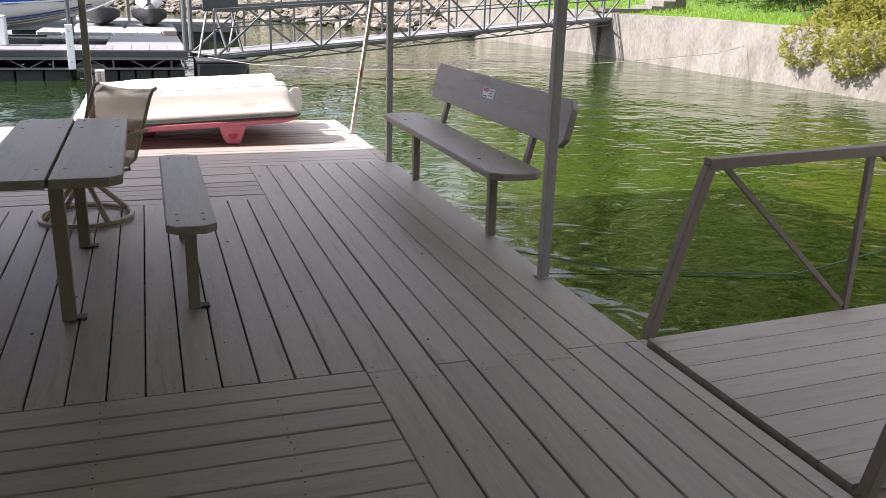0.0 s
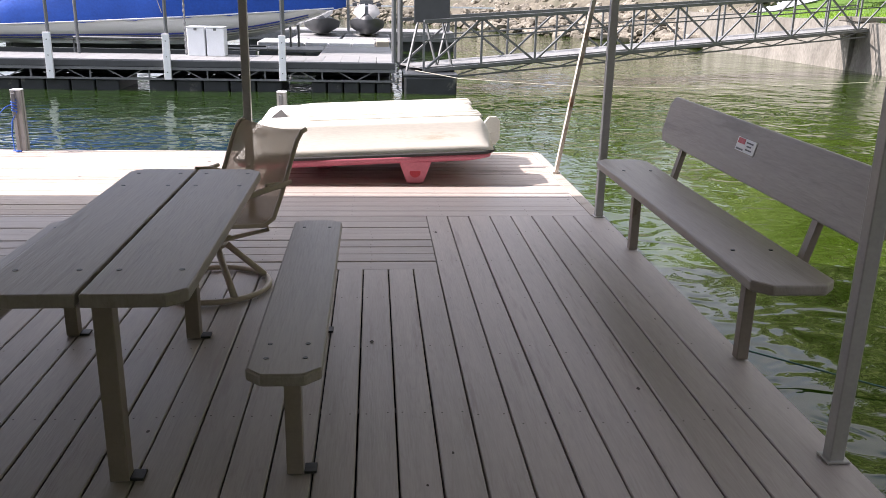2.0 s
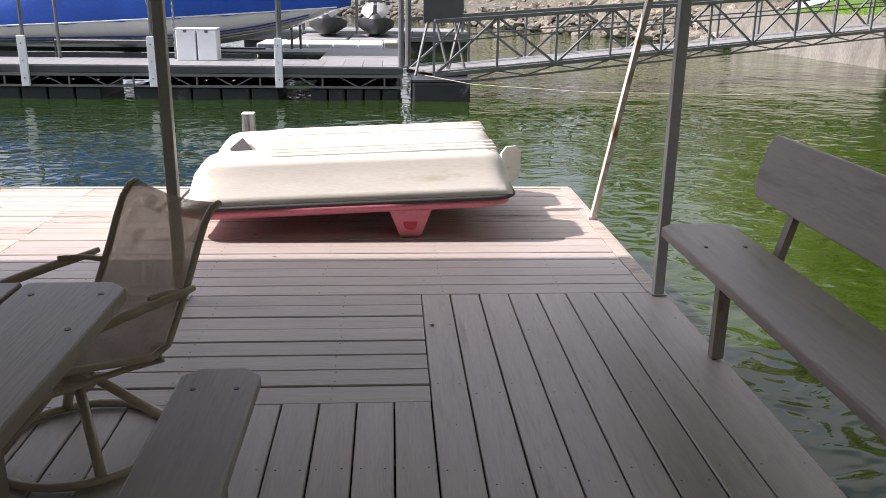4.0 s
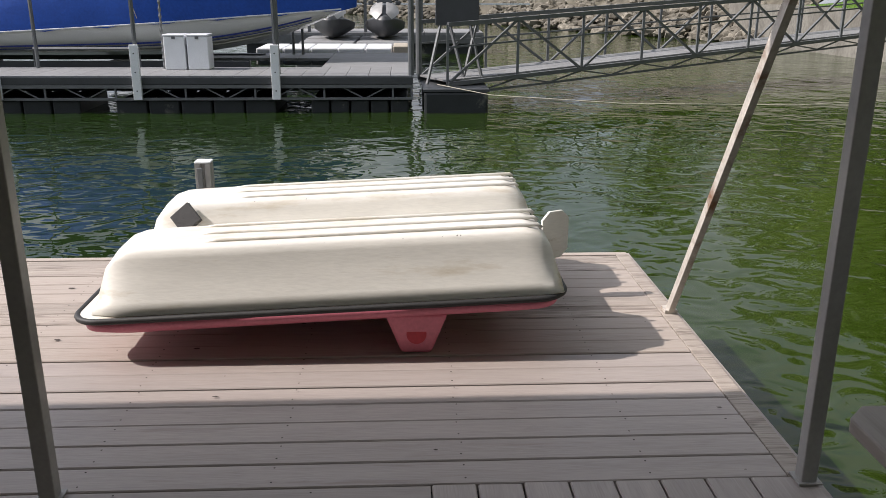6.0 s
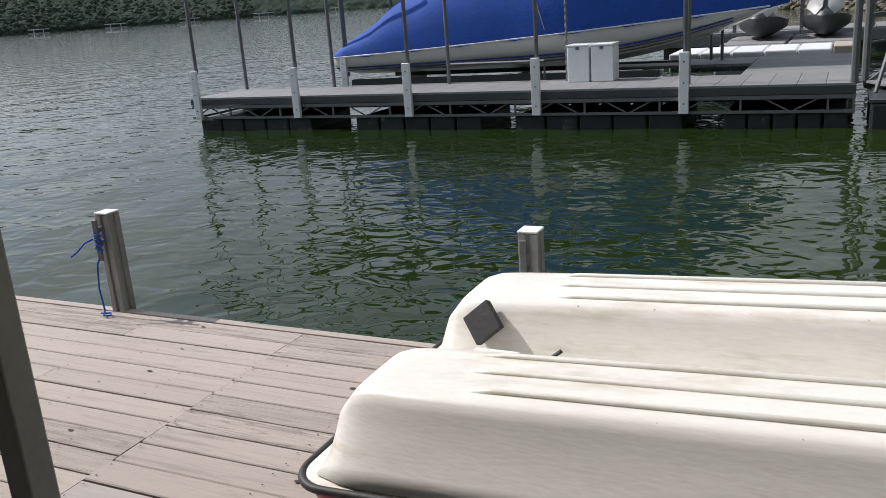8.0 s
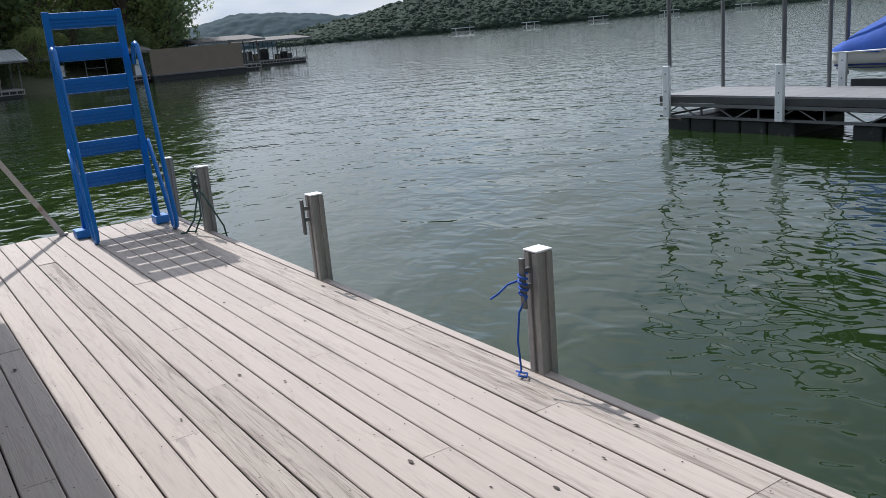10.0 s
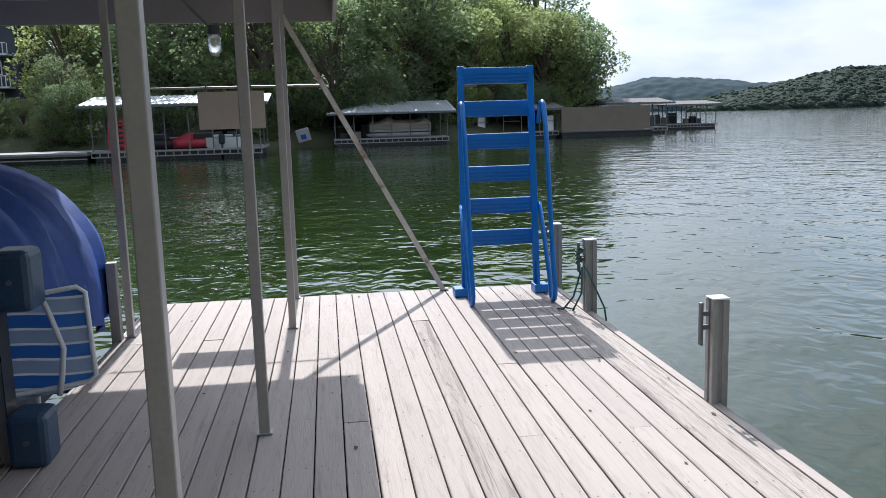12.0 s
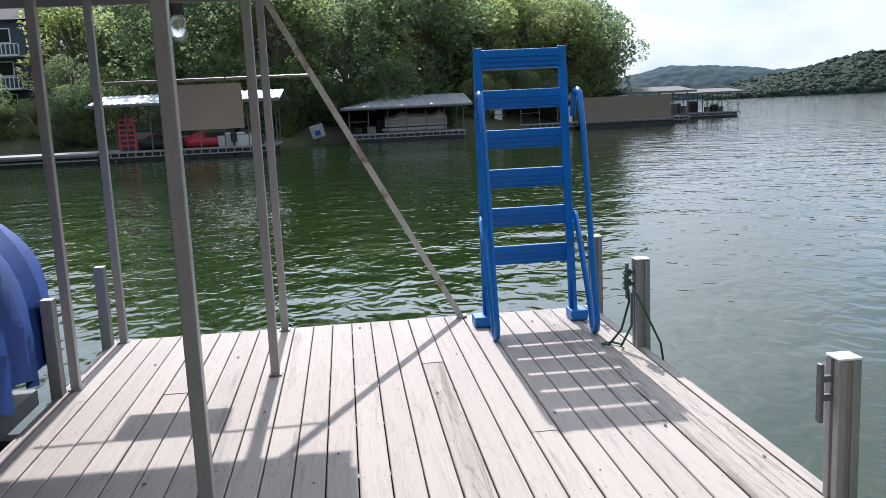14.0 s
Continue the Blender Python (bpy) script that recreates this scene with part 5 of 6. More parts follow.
for i in range(44):
    a, c = GA + gd * (i / 44) + Vector((0, 0, 0.05)), GA + gd * ((i + 0.96) / 44) + Vector((0, 0, 0.05))
    part("deck_plank", bar(bmesh.new(), a, c, 1.0, 0.03), M_GREYDECK, tg)
gf = thing("gangway_float", (-0.4, NY + 0.4, WATER), "black float under the truss gangway", "float")
part("tank", B((-0.92, NY - 0.15, WATER - 0.25), (0.14, NY + 1.6, -0.22)), M_FLOAT, gf, bevel=0.04)
part("deck", B((-0.94, NY - 0.16, -0.215), (0.16, NY + 1.62, -0.175)), M_DARKG, gf)
pn = thing("electric_panel", (-0.3, NY + 0.75, -0.17), "grey panel board on the gangway's splayed legs", "panel")
part("board", B((-0.70, NY + 0.80, 0.80), (0.05, NY + 0.86, 1.7)), M_DARKG, pn, bevel=0.01)
for x0, x1 in ((-0.62, -0.85), (-0.45, -0.2), (-0.1, 0.12), (0.0, -0.25)):
    part("leg", bar(bmesh.new(), (x1, NY + 0.6, -0.172), (x0, NY + 0.82, 0.80), 0.04), M_GALV, pn)
rope("mooring_line", [(-0.7, NY - 0.1, -0.1), (0.1, 10.9, -0.16), (2.0, 10.2, -0.2), (4.5, 9.9, -0.19), (8, 10.1, -0.05), (11.3, 10.9, 0.1), (12.35, 11.3, 0.25)], 0.007, M_ROPEW, "pale mooring line across the water")
rope("mooring_line", [(0.03, -0.95, -0.2), (0.5, -1.2, -0.45), (1.4, -1.7, -0.555), (2.6, -2.1, -0.55), (6, -1.6, -0.3), (12.35, 0.8, 0.5)], 0.006, M_ROPEG, "dark mooring line running into the water")

# ---- shore on the gangway side ----
rs = random.Random(11)
SH = [(12.5, -60), (12.45, -10), (12.45, 6), (12.5, 19), (11.6, 28), (10.6, 31), (7.5, 36), (3.0, 45), (-6, 62), (-20, 95), (-30, 160)]
N_OUT = [(1, 0)] * 4 + [(0.95, 0.3), (0.8, 0.6), (0.75, 0.66), (0.8, 0.6), (0.85, 0.53), (0.9, 0.4), (1, 0)]


def bank_rows(line, normal, steps):
    return [[(x + nx * d, y + ny * d, z + 0.12 * math.sin(x * 1.3 + y * 0.9 + d)) for d, z in steps] for (x, y), (nx, ny) in zip(line, normal)]


b = skin(bmesh.new(), bank_rows(SH[:5], N_OUT[:5], ((0.35, 0.72), (3, 0.95), (8, 2.0), (25, 6), (90, 22))), cap=False)
tagged(part("ground_east", b, M_GRASS, smooth=True), "sunlit mown lawn above the retaining wall", "lawn", kind="structure")
b = skin(bmesh.new(), bank_rows(SH[4:], N_OUT[4:], ((-0.6, WATER - 0.5), (1.2, 0.3), (3, 1.6), (8, 4), (30, 10), (90, 22))), cap=False)
tagged(part("ground_bank", b, M_BANK, smooth=True), "rocky wooded lake bank", "bank", kind="structure")
wl = bmesh.new()
rows = []
for i in range(90):
    y = -58 + i
    x = 12.45 + (0 if y < 19 else -0.1 * (y - 19))
    o = 0.02 * noise.noise((0, y * 0.7, 0))
    rows.append([(x - 0.05 + o, y, WATER - 0.4), (x + o, y, 0.1), (x + 0.03 + o, y, 0.80 + 0.02 * math.sin(y)), (x + 0.42, y, 0.82 + 0.02 * math.sin(y)), (x + 0.45, y, WATER - 0.4)])
tagged(part("wall_east", skin(wl, rows, ring=True), M_CONC), "rough weathered concrete retaining wall", "retaining wall", kind="structure")
pier = thing("gangway_pier", (13.0, 19.2, WATER), "concrete abutment where the gangway lands", "pier")
part("block", B((12.3, 18.85, WATER - 0.3), (12.95, 19.5, 0.50)), M_CONC, pier, bevel=0.03)
part("cap", B((12.4, 18.6, 0.822), (14.2, 19.9, 0.95)), M_CONC, pier, bevel=0.02)
for k in range(3):
    part("step", B((14.2 + 0.45 * k, 18.7, 0.75), (14.65 + 0.45 * k, 19.9, 1.05 + 0.17 * k)), M_CONC, pier, bevel=0.02)


def rock_mesh(seed):
    b = bmesh.new()
    bmesh.ops.create_icosphere(b, subdivisions=2, radius=1)
    for v in b.verts:
        f = 1 + 0.5 * noise.noise(v.co * 1.4 + Vector((seed * 7.1, 0, 0))) + 0.18 * noise.noise(v.co * 3.1 + Vector((0, seed * 3.3, 0)))
        v.co = Vector((v.co.x * f, v.co.y * f * 0.85, v.co.z * f * 0.6))
    me = bpy.data.meshes.new("rock")
    b.to_mesh(me)
    b.free()
    me.materials.append(M_ROCK)
    return me


ROCKS = [rock_mesh(i) for i in range(5)]
for i in range(280):
    k = rs.uniform(4, 8.3)
    a, c, f = SH[int(k)], SH[int(k) + 1], k - int(k)
    d = rs.uniform(-0.5, 4.0)
    nx, ny = N_OUT[int(k)]
    x, y = a[0] + (c[0] - a[0]) * f + nx * d, a[1] + (c[1] - a[1]) * f + ny * d
    z = -0.6 + (d + 0.6) * 0.56
    s = 0.10 + 0.36 * rs.random() ** 1.6
    r = new("rock", ROCKS[i % 5])
    r.matrix_basis = pose(x, y, max(WATER, z), rs.uniform(-25, 25), rs.uniform(-25, 25), rs.uniform(0, 360)) @ Matrix.Diagonal((s, s, s, 1))
    tagged(r, "pale limestone boulder on the lake bank", "rock", "bank boulders")


def rubble(count):
    """Small stones between the boulders, too many to count."""
    b = bmesh.new()
    bmesh.ops.create_icosphere(b, subdivisions=1, radius=1)
    base, tri = [v.co.copy() for v in b.verts], [[v.index for v in f.verts] for f in b.faces]
    b.free()
    rb, vs, fs = random.Random(29), [], []
    for _ in range(count):
        k = rb.uniform(4, 8.3)
        a, c, f = SH[int(k)], SH[int(k) + 1], k - int(k)
        d = rb.uniform(-0.4, 4.6)
        nx, ny = N_OUT[int(k)]
        p = Vector((a[0] + (c[0] - a[0]) * f + nx * d, a[1] + (c[1] - a[1]) * f + ny * d, max(WATER, -0.6 + (d + 0.6) * 0.5)))
        w, o, seed = rb.uniform(0.09, 0.30), len(vs), Vector((rb.uniform(0, 90), 0, 0))
        for q in base:
            g = w * (1 + 0.6 * noise.noise(q * 1.6 + seed))
            vs.append((p.x + q.x * g * 1.2, p.y + q.y * g, p.z + q.z * g * 0.75))
        fs += [[o + i for i in t] for t in tri]
    me = bpy.data.meshes.new("rubble")
    me.from_pydata(vs, [], fs)
    me.materials.append(M_ROCK)
    tagged(new("rubble", me), "pale broken limestone rubble on the bank", "stones", kind="stuff")


rubble(1500)


# ---- foliage ----
def leaf_cloud(bm_, rr, blobs, count, size):
    """Many small leaf clumps scattered through overlapping uneven lobes."""
    tot = sum(r ** 2 for *_c, r in blobs)
    for cx, cy, cz, r in blobs:
        for _ in range(int(count * r * r / tot)):
            d = Vector((rr.gauss(0, 1), rr.gauss(0, 1), rr.gauss(0, 1))).normalized()
            q = Vector((cx, cy, cz)) + d * r * (rr.uniform(0.6, 1.0) ** 0.5) * (1 + 0.25 * noise.noise(d * 2.3 + Vector((cx, cy, cz))))
            s = size * rr.uniform(0.6, 1.4)
            u = Vector((rr.gauss(0, 1), rr.gauss(0, 1), rr.gauss(0, 0.6))).normalized()
            v = u.orthogonal().normalized()
            v = (v + u.cross(v) * rr.uniform(-1, 1)).normalized()
            p = [bm_.verts.new(q + u * s * a + v * s * c * 0.6) for a, c in ((-1, 0), (-0.2, 0.9), (1, 0.1), (0.1, -0.9))]
            bm_.faces.new(p)
    return bm_


def leaf_part(bm_, m, parent):
    me = bpy.data.meshes.new("crown")
    bm_.transform(Matrix.Translation(-ORIGIN[parent]))
    bm_.to_mesh(me)
    bm_.free()
    me.materials.append(m)
    ob = new("crown", me)
    ob.parent = parent
    ORIGIN[ob] = ORIGIN[parent]
    return ob


def tree(seed, h, m, spread=1.0, label="broad leafy green tree on the lake shore"):
    rr = random.Random(seed)
    t = thing("tree", (0, 0, -300), label, "tree", "shore trees")
    o = Vector((0, 0, -300))
    trunk = sweep(bmesh.new(), [o, o + Vector((0.05, 0, h * 0.2)), o + Vector((-0.05, 0.1, h * 0.45)), o + Vector((0.1, 0, h * 0.75))], [h * 0.026, h * 0.02, h * 0.015, h * 0.006], 8)
    blobs = []
    for i in range(34):
        a = rr.uniform(0, 2 * math.pi)
        f = rr.uniform(0.12, 0.95)
        R = h * 0.34 * spread * math.sin(math.pi * min(0.95, f * 0.92)) ** 0.7 * rr.uniform(0.5, 1.0)
        c = o + Vector((R * math.cos(a), R * math.sin(a), h * f * 0.92))
        blobs.append((*c, h * rr.uniform(0.09, 0.155)))
        st = o + Vector((0, 0, h * max(0.15, f * 0.5)))
        sweep(trunk, [st, (st + c) / 2 + Vector((0, 0, h * 0.02)), c], [h * 0.010, h * 0.007, h * 0.003], 5)
    part("trunk", trunk, M_BARK, t)
    leaf_part(leaf_cloud(bmesh.new(), rr, blobs, 6600, h * 0.0152), m, t)
    return t


TREES = [tree(1, 12, M_LEAF), tree(2, 13, M_LEAF, 0.9), tree(3, 11, M_LEAFY, 1.05), tree(4, 14, M_LEAF, 0.85), tree(5, 10, M_LEAFY, 1.15), tree(6, 9, M_LEAF, 1.2)]


def plant(i, x, y, z, s=1.0, first=set()):
    src = TREES[i % 6]
    turn = rs.uniform(0, 360)
    m = pose(x, y, z, 0, 0, turn) @ Matrix.Diagonal((s, s, s, 1))
    if i % 6 not in first:
        first.add(i % 6)
        src.matrix_basis = m
        return src
    c = copy_thing(src, pose(x, y, z, 0, 0, turn))
    c.scale = (s, s, s)
    return c


def west_z(d):
    return WATER + 0.4 + min(d, 4) * 0.35 + max(0, d - 4) * 0.16


# west shore: its waterline, then the bank rising behind it
WS = [(-60, -110), (-66, -60), (-64, -32), (-61.5, -13), (-68, 0), (-70, 12), (-77, 23), (-84, 30), (-98, 33), (-130, 28), (-200, 10)]
WN = [(-1, -0.1)] * 6 + [(-0.95, -0.3), (-0.8, -0.6), (-0.3, -0.95), (-0.1, -1), (0, -1)]
b = skin(bmesh.new(), [[(x + nx * d, y + ny * d, z) for d, z in ((-1, WATER - 0.5), (0.5, WATER + 0.35), (4, west_z(4)), (20, west_z(20)), (60, west_z(60)), (120, 16))] for (x, y), (nx, ny) in zip(WS, WN)], cap=False)
tagged(part("ground_west", b, M_EARTH, smooth=True), "wooded slope of the far lake shore", "bank", kind="structure")
k = 0
for i in range(len(WS) - 2):
    (x0, y0), (x1, y1) = WS[i], WS[i + 1]
    L = math.hypot(x1 - x0, y1 - y0)
    for d in (6, 11, 18, 27):
        m = max(1, int(L / 5.2))
        for j in range(m):
            f = (j + rs.uniform(0.1, 0.9)) / m
            nx, ny = WN[i]
            if i >= 7 and d > 13:
                continue
            x, y = x0 + (x1 - x0) * f + nx * (d + rs.uniform(-2, 2)), y0 + (y1 - y0) * f + ny * (d + rs.uniform(-2, 2))
            if (-36 < y < -22 and d < 25) or (-22 <= y < -14 and d < 12 and rs.random() < 0.5) or (d > 20 and i < 1):
                continue
            bend = (y - 0.6) / (-4 - x)          # the wood thins out and sinks towards the point
            if bend > 0.312 or (d < 16 and (-0.155 < bend < -0.075 or 0.015 < bend < 0.075) and k % 3):
                k += 1
                continue
            plant(k if y < 9 or k % 3 == 0 else (2, 4)[k % 2], x, y, west_z(d) - 0.3, rs.uniform(0.9, 1.2) * (0.98 if y > 8 else 1.12) * (0.78 if bend > 0.27 else 1))
            k += 1
plant(5, -82.5, 24.6, 0.6, 1.12)          # broad trees on the point
plant(4, -80.5, 20.6, 0.8, 1.05)
for x, y, s in ((20, 14, 1.0), (19, 30, 1.1), (26, 20, 1.2), (17, 36, 0.9), (13, 44, 1.0), (6, 56, 1.0), (24, 40, 1.2), (21, 0, 1.1), (24, -12, 1.1), (17.6, 9.5, 1.15), (17.2, 4.5, 1.1), (17.8, -1, 1.2), (17.4, -6.5, 1.1), (18, -12.5, 1.2), (18, -19, 1.1), (16.8, 13, 1.1), (17.4, 17, 1.15), (18.5, 21.5, 1.2), (17.0, 25.5, 1.1), (21.5, 9, 1.3), (22, 17, 1.3), (22, 25.5, 1.35), (21.5, 4.5, 1.3), (20, 33, 1.2)):
    plant((2, 4)[k % 2], x, y, 1.5 if y < 34 else 2.0, s)
    k += 1

# low growth at the west waterline
for i in range(46):
    q = rs.uniform(1.5, 5.9)
    a, c, f = WS[int(q)], WS[int(q) + 1], q - int(q)
    d = rs.uniform(1.0, 5.0)
    plant(k, a[0] + (c[0] - a[0]) * f - d, a[1] + (c[1] - a[1]) * f - d * 0.2, west_z(d) - 0.5, rs.uniform(0.25, 0.42))
    k += 1
# wooded south bank of the cove, behind the dock
SB = [(60, -34), (20, -27), (-5, -25), (-30, -30), (-52, -48), (-62, -80)]
b = skin(bmesh.new(), [[(x, y - d, z) for d, z in ((-1, WATER - 0.5), (1, 0.3), (8, 2.5), (40, 9), (90, 14))] for x, y in SB], cap=False)
tagged(part("ground_south", b, M_EARTH, smooth=True), "wooded bank behind the dock", "bank", kind="structure")
for i in range(27):
    q = rs.uniform(0.5, 4.99)
    a, c, f = SB[int(q)], SB[int(q) + 1], q - int(q)
    d = (3, 8, 14)[i % 3] + rs.uniform(-1, 1)
    plant(k, a[0] + (c[0] - a[0]) * f, a[1] + (c[1] - a[1]) * f - d, 0.4 + d * 0.28, rs.uniform(0.9, 1.25))
    k += 1

bush = thing("bush", (12.9, 8.6, 0.8), "yellow-green bush spilling over the retaining wall", "bush")
rr = random.Random(21)
leaf_part(leaf_cloud(bmesh.new(), rr, [((12.45 if i % 3 == 0 else 12.9) + rr.uniform(-0.1, 0.5), 5.4 + 4.2 * i / 29 + rr.uniform(-0.15, 0.15), (rr.uniform(0.2, 0.6) if i % 3 == 0 else rr.uniform(0.75, 1.5)) - 0.25 * max(0, i - 24) / 5, rr.uniform(0.38, 0.58)) for i in range(30)], 24000, 0.045), M_BUSH, bush)
st = bmesh.new()
for i in range(9):
    sweep(st, [(13.0, 7.4 + 0.3 * i, 0.75), (12.9 - 0.05 * i % 0.3, 7.3 + 0.32 * i, 1.1), (12.6, 7.2 + 0.34 * i, 1.4)], [0.03, 0.02, 0.006], 5)
part("stem_clump", st, M_BARK, bush)
gr = bmesh.new()
rr = random.Random(5)
for i in range(9000):
    y, x = rr.uniform(4, 27), 12.9 + abs(rr.gauss(0, 2.2))
    xx = x - 0.08 * max(0, y - 19)
    z = 0.72 + min(3, xx - 12.8) * 0.085 + max(0, xx - 15.5) * 0.2
    h = rr.uniform(0.05, 0.16)
    p = Vector((xx, y, z))
    w = Vector((rr.uniform(-1, 1), rr.uniform(-1, 1), 0)) * 0.025
    gr.faces.new([gr.verts.new(p - w), gr.verts.new(p + w), gr.verts.new(p + Vector((rr.uniform(-0.05, 0.05), rr.uniform(-0.05, 0.05), h)))])
me = bpy.data.meshes.new("grass")
gr.to_mesh(me)
gr.free()
M_BLADE = foliage("grass_blades", (0.10, 0.19, 0.02), (0.22, 0.33, 0.05))
me.materials.append(M_BLADE)
tagged(new("grass", me), "bright green lawn grass above the wall", "grass", kind="stuff")


# ---- far docks of the west shore ----
def far_dock(x, y, w, d, h, roof, bays=4, label="far covered boat dock on the wooded shore", gable=0.7, hip=0.01):
    """A floating dock whose front runs along y: w wide, d deep, with an open-trussed gabled roof."""
    t = thing("covered_dock", (x, y, WATER), label, "dock", "docks of the far shore")
    part("platform", B((x - d, y, -0.12), (x, y + w, 0.0)), M_GREYDECK, t)
    part("deck_edge", B((x + 0.002, y, -0.09), (x + 0.05, y + w, 0.01)), M_ALU, t)
    part("lower_chord", B((x + 0.002, y, -0.36), (x + 0.05, y + w, -0.30)), M_ALU, t)
    part("float", B((x - d + 0.2, y + 0.2, WATER - 0.2), (x - 0.1, y + w - 0.2, -0.125)), M_FLOAT, t)
    for i in range(bays * 3 + 1):
        yy = y + 0.04 + (w - 0.08) * i / (bays * 3)
        part("web", B((x + 0.004, yy - 0.03, -0.30), (x + 0.045, yy + 0.03, -0.09)), M_ALU, t)
    xm = x - d / 2
    for i in range(bays + 1):
        yy = y + 0.1 + (w - 0.2) * i / bays
        for xx in (x - 0.2, xm, x - d + 0.2):
            part("post", bar(bmesh.new(), (xx, yy, 0.0), (xx, yy, h), 0.065), M_GALV, t)
        tr = bmesh.new()
        bar(tr, (x + 0.3, yy, h), (x - d - 0.3, yy, h), 0.06)
        g = gable * min(1.0, (yy - y + 0.5) / hip)
        bar(tr, (x + 0.3, yy, h), (xm, yy, h + g - 0.05), 0.06)
        bar(tr, (x - d - 0.3, yy, h), (xm, yy, h + g - 0.05), 0.06)
        for f in (0.25, 0.5, 0.75):
            bar(tr, (x - d * f, yy, h), (x - d * f, yy, h + g * (1 - abs(f - 0.5) * 2) - 0.04), 0.05)
        part("truss", tr, M_GALV, t)
    b = bmesh.new()
    n = int(w / 0.3)
    for xa, xb in ((x + 0.5, xm), (x - d - 0.5, xm)):            # ribbed sheets
        rows = []
        for i in range(2 * n + 1):
            yy = y - 0.5 + (w + 1) * i / (2 * n)
            o = 0.035 * (i % 2)
            g = gable * min(1.0, max(0.0, (yy - y + 0.5) / hip))
            rows.append([(xa, yy, h + o), (xb, yy, h + g + o), (xb, yy, h + g + 0.06 + o), (xa, yy, h + 0.06 + o)])
        skin(b, rows, ring=True)
    part("roof", b, roof, t)
    part("eave_strip", B((x + 0.51, y - 0.5, h - 0.10), (x + 0.55, y + w + 0.5, h + 0.02)), M_GALV, t)
    for i in range(0, bays, 2):
        part("rail", bar(bmesh.new(), (x - 0.1, y + w * i / bays, 0.9), (x - 0.1, y + w * (i + 1) / bays, 0.9), 0.04), M_GALV, t)
    return t


far_dock(-53.6, -12.9, 9.6, 6.5, 2.55, M_ROOFM, 7, "far dock with a pale ribbed metal roof", 0.55)
far_dock(-66.5, 1.0, 8.6, 8, 1.85, M_ROOFM, 6, gable=0.8, hip=3.6)
far_dock(-73, 12.0, 7.9, 7, 1.85, M_ROOFD, 5, gable=0.5)
far_dock(-78, 26.0, 5.6, 7, 2.15, M_ROOFD, 4, "far covered dock with a dark roof", 0.45)
far_dock(-88, 35.6, 5.6, 8, 1.95, M_ROOFD, 5, "far covered dock with a dark roof", 0.4)
rr = random.Random(33)
for x, y, w, n in ((-53.6, -12.9, 9.6, 9), (-66.5, 1.0, 8.6, 8), (-73, 12.0, 7.9, 9), (-78, 26.0, 5.6, 7), (-88, 35.6, 5.6, 7)):
    for i in range(n):                   # lockers, tubs and stacked gear under the roofs
        yy, ww, hh = y + 0.4 + (w - 1.6) * (i + rr.uniform(0, 0.5)) / n, rr.uniform(0.4, 1.0), rr.uniform(0.35, 1.1)
        xx = x - rr.uniform(0.9, 4.5)
        c = thing("dock_locker", (xx, yy, 0), "dark storage locker standing on a far dock", "locker", "gear on the far docks")
        part("body", B((xx - 0.5, yy, 0.004), (xx, yy + ww, hh)), (M_DARKG, M_SIDING, M_FLOAT)[i % 3], c, bevel=0.03)
        part("lid", B((xx - 0.53, yy - 0.03, hh + 0.002), (xx + 0.03, yy + ww + 0.03, hh + 0.07)), (M_DARKG, M_FLOAT, M_GREYDECK)[i % 3], c, bevel=0.02)
def far_ski(x, y, m, lab):
    j = thing("parked_jet_ski", (x, y, 0.0), lab, "jet ski", "jet skis of the far dock")
    part("hull", skin(bmesh.new(), [[(x - a, yy, 0.004 + c) for a, c in ((-w, 0.45), (-w * 0.6, 0.1), (0, 0.0), (w * 0.6, 0.1), (w, 0.45), (0, 0.62))] for yy, w in ((y, 0.1), (y + 0.5, 0.42), (y + 1.5, 0.55), (y + 2.6, 0.5))], ring=True), m, j, smooth=True)
    part("hood", skin(bmesh.new(), [[(x - a * w, yy, 0.5 + c * h) for a, c in ((-1, 0), (-0.5, 0.9), (0.5, 0.9), (1, 0))] for yy, w, h in ((y + 0.3, 0.2, 0.15), (y + 0.9, 0.35, 0.45), (y + 1.3, 0.2, 0.55))]), m, j, smooth=True)
    part("seat", B((x - 0.2, y + 1.3, 0.55), (x + 0.2, y + 2.4, 0.85)), M_BLACK, j, bevel=0.06)
far_ski(-54.6, -8.6, M_RED, "red jet ski parked on a far dock")
far_ski(-54.7, -11.1, M_BLACK, "black jet ski parked on a far dock")
fl = thing("swim_float", (-66, -1.2, WATER), "white and blue float lying by the far shore", "float")
part("pad", tf(B((-0.12, -0.5, -0.5), (0.12, 0.5, 0.5)), Matrix.Translation((-67, -1.25, 0.36)) @ Matrix.Rotation(radians(14), 4, "X")), M_ALU, fl, bevel=0.08)
part("patch", tf(B((0.122, -0.2, -0.25), (0.13, 0.2, 0.1)), Matrix.Translation((-67, -1.25, 0.32)) @ Matrix.Rotation(radians(14), 4, "X")), M_COVER, fl)
ld_ = thing("open_dock", (-54, -16, WATER), "low open swim dock on the far shore", "dock")
part("platform", B((-57.5, -20.5, -0.2), (-53.2, -13.0, 0.0)), M_GREYDECK, ld_)
part("deck_edge", B((-53.18, -20.5, -0.10), (-53.12, -13.0, 0.012)), M_ALU, ld_)
part("lower_chord", B((-53.18, -20.5, -0.40), (-53.12, -13.0, -0.34)), M_ALU, ld_)
part("float", B((-57.2, -20.4, WATER - 0.2), (-53.4, -13.1, -0.22)), M_FLOAT, ld_)
rl = thing("lifeguard_chair", (-54.1, -11.5, 0.0), "red slatted high chair on a far dock", "chair")
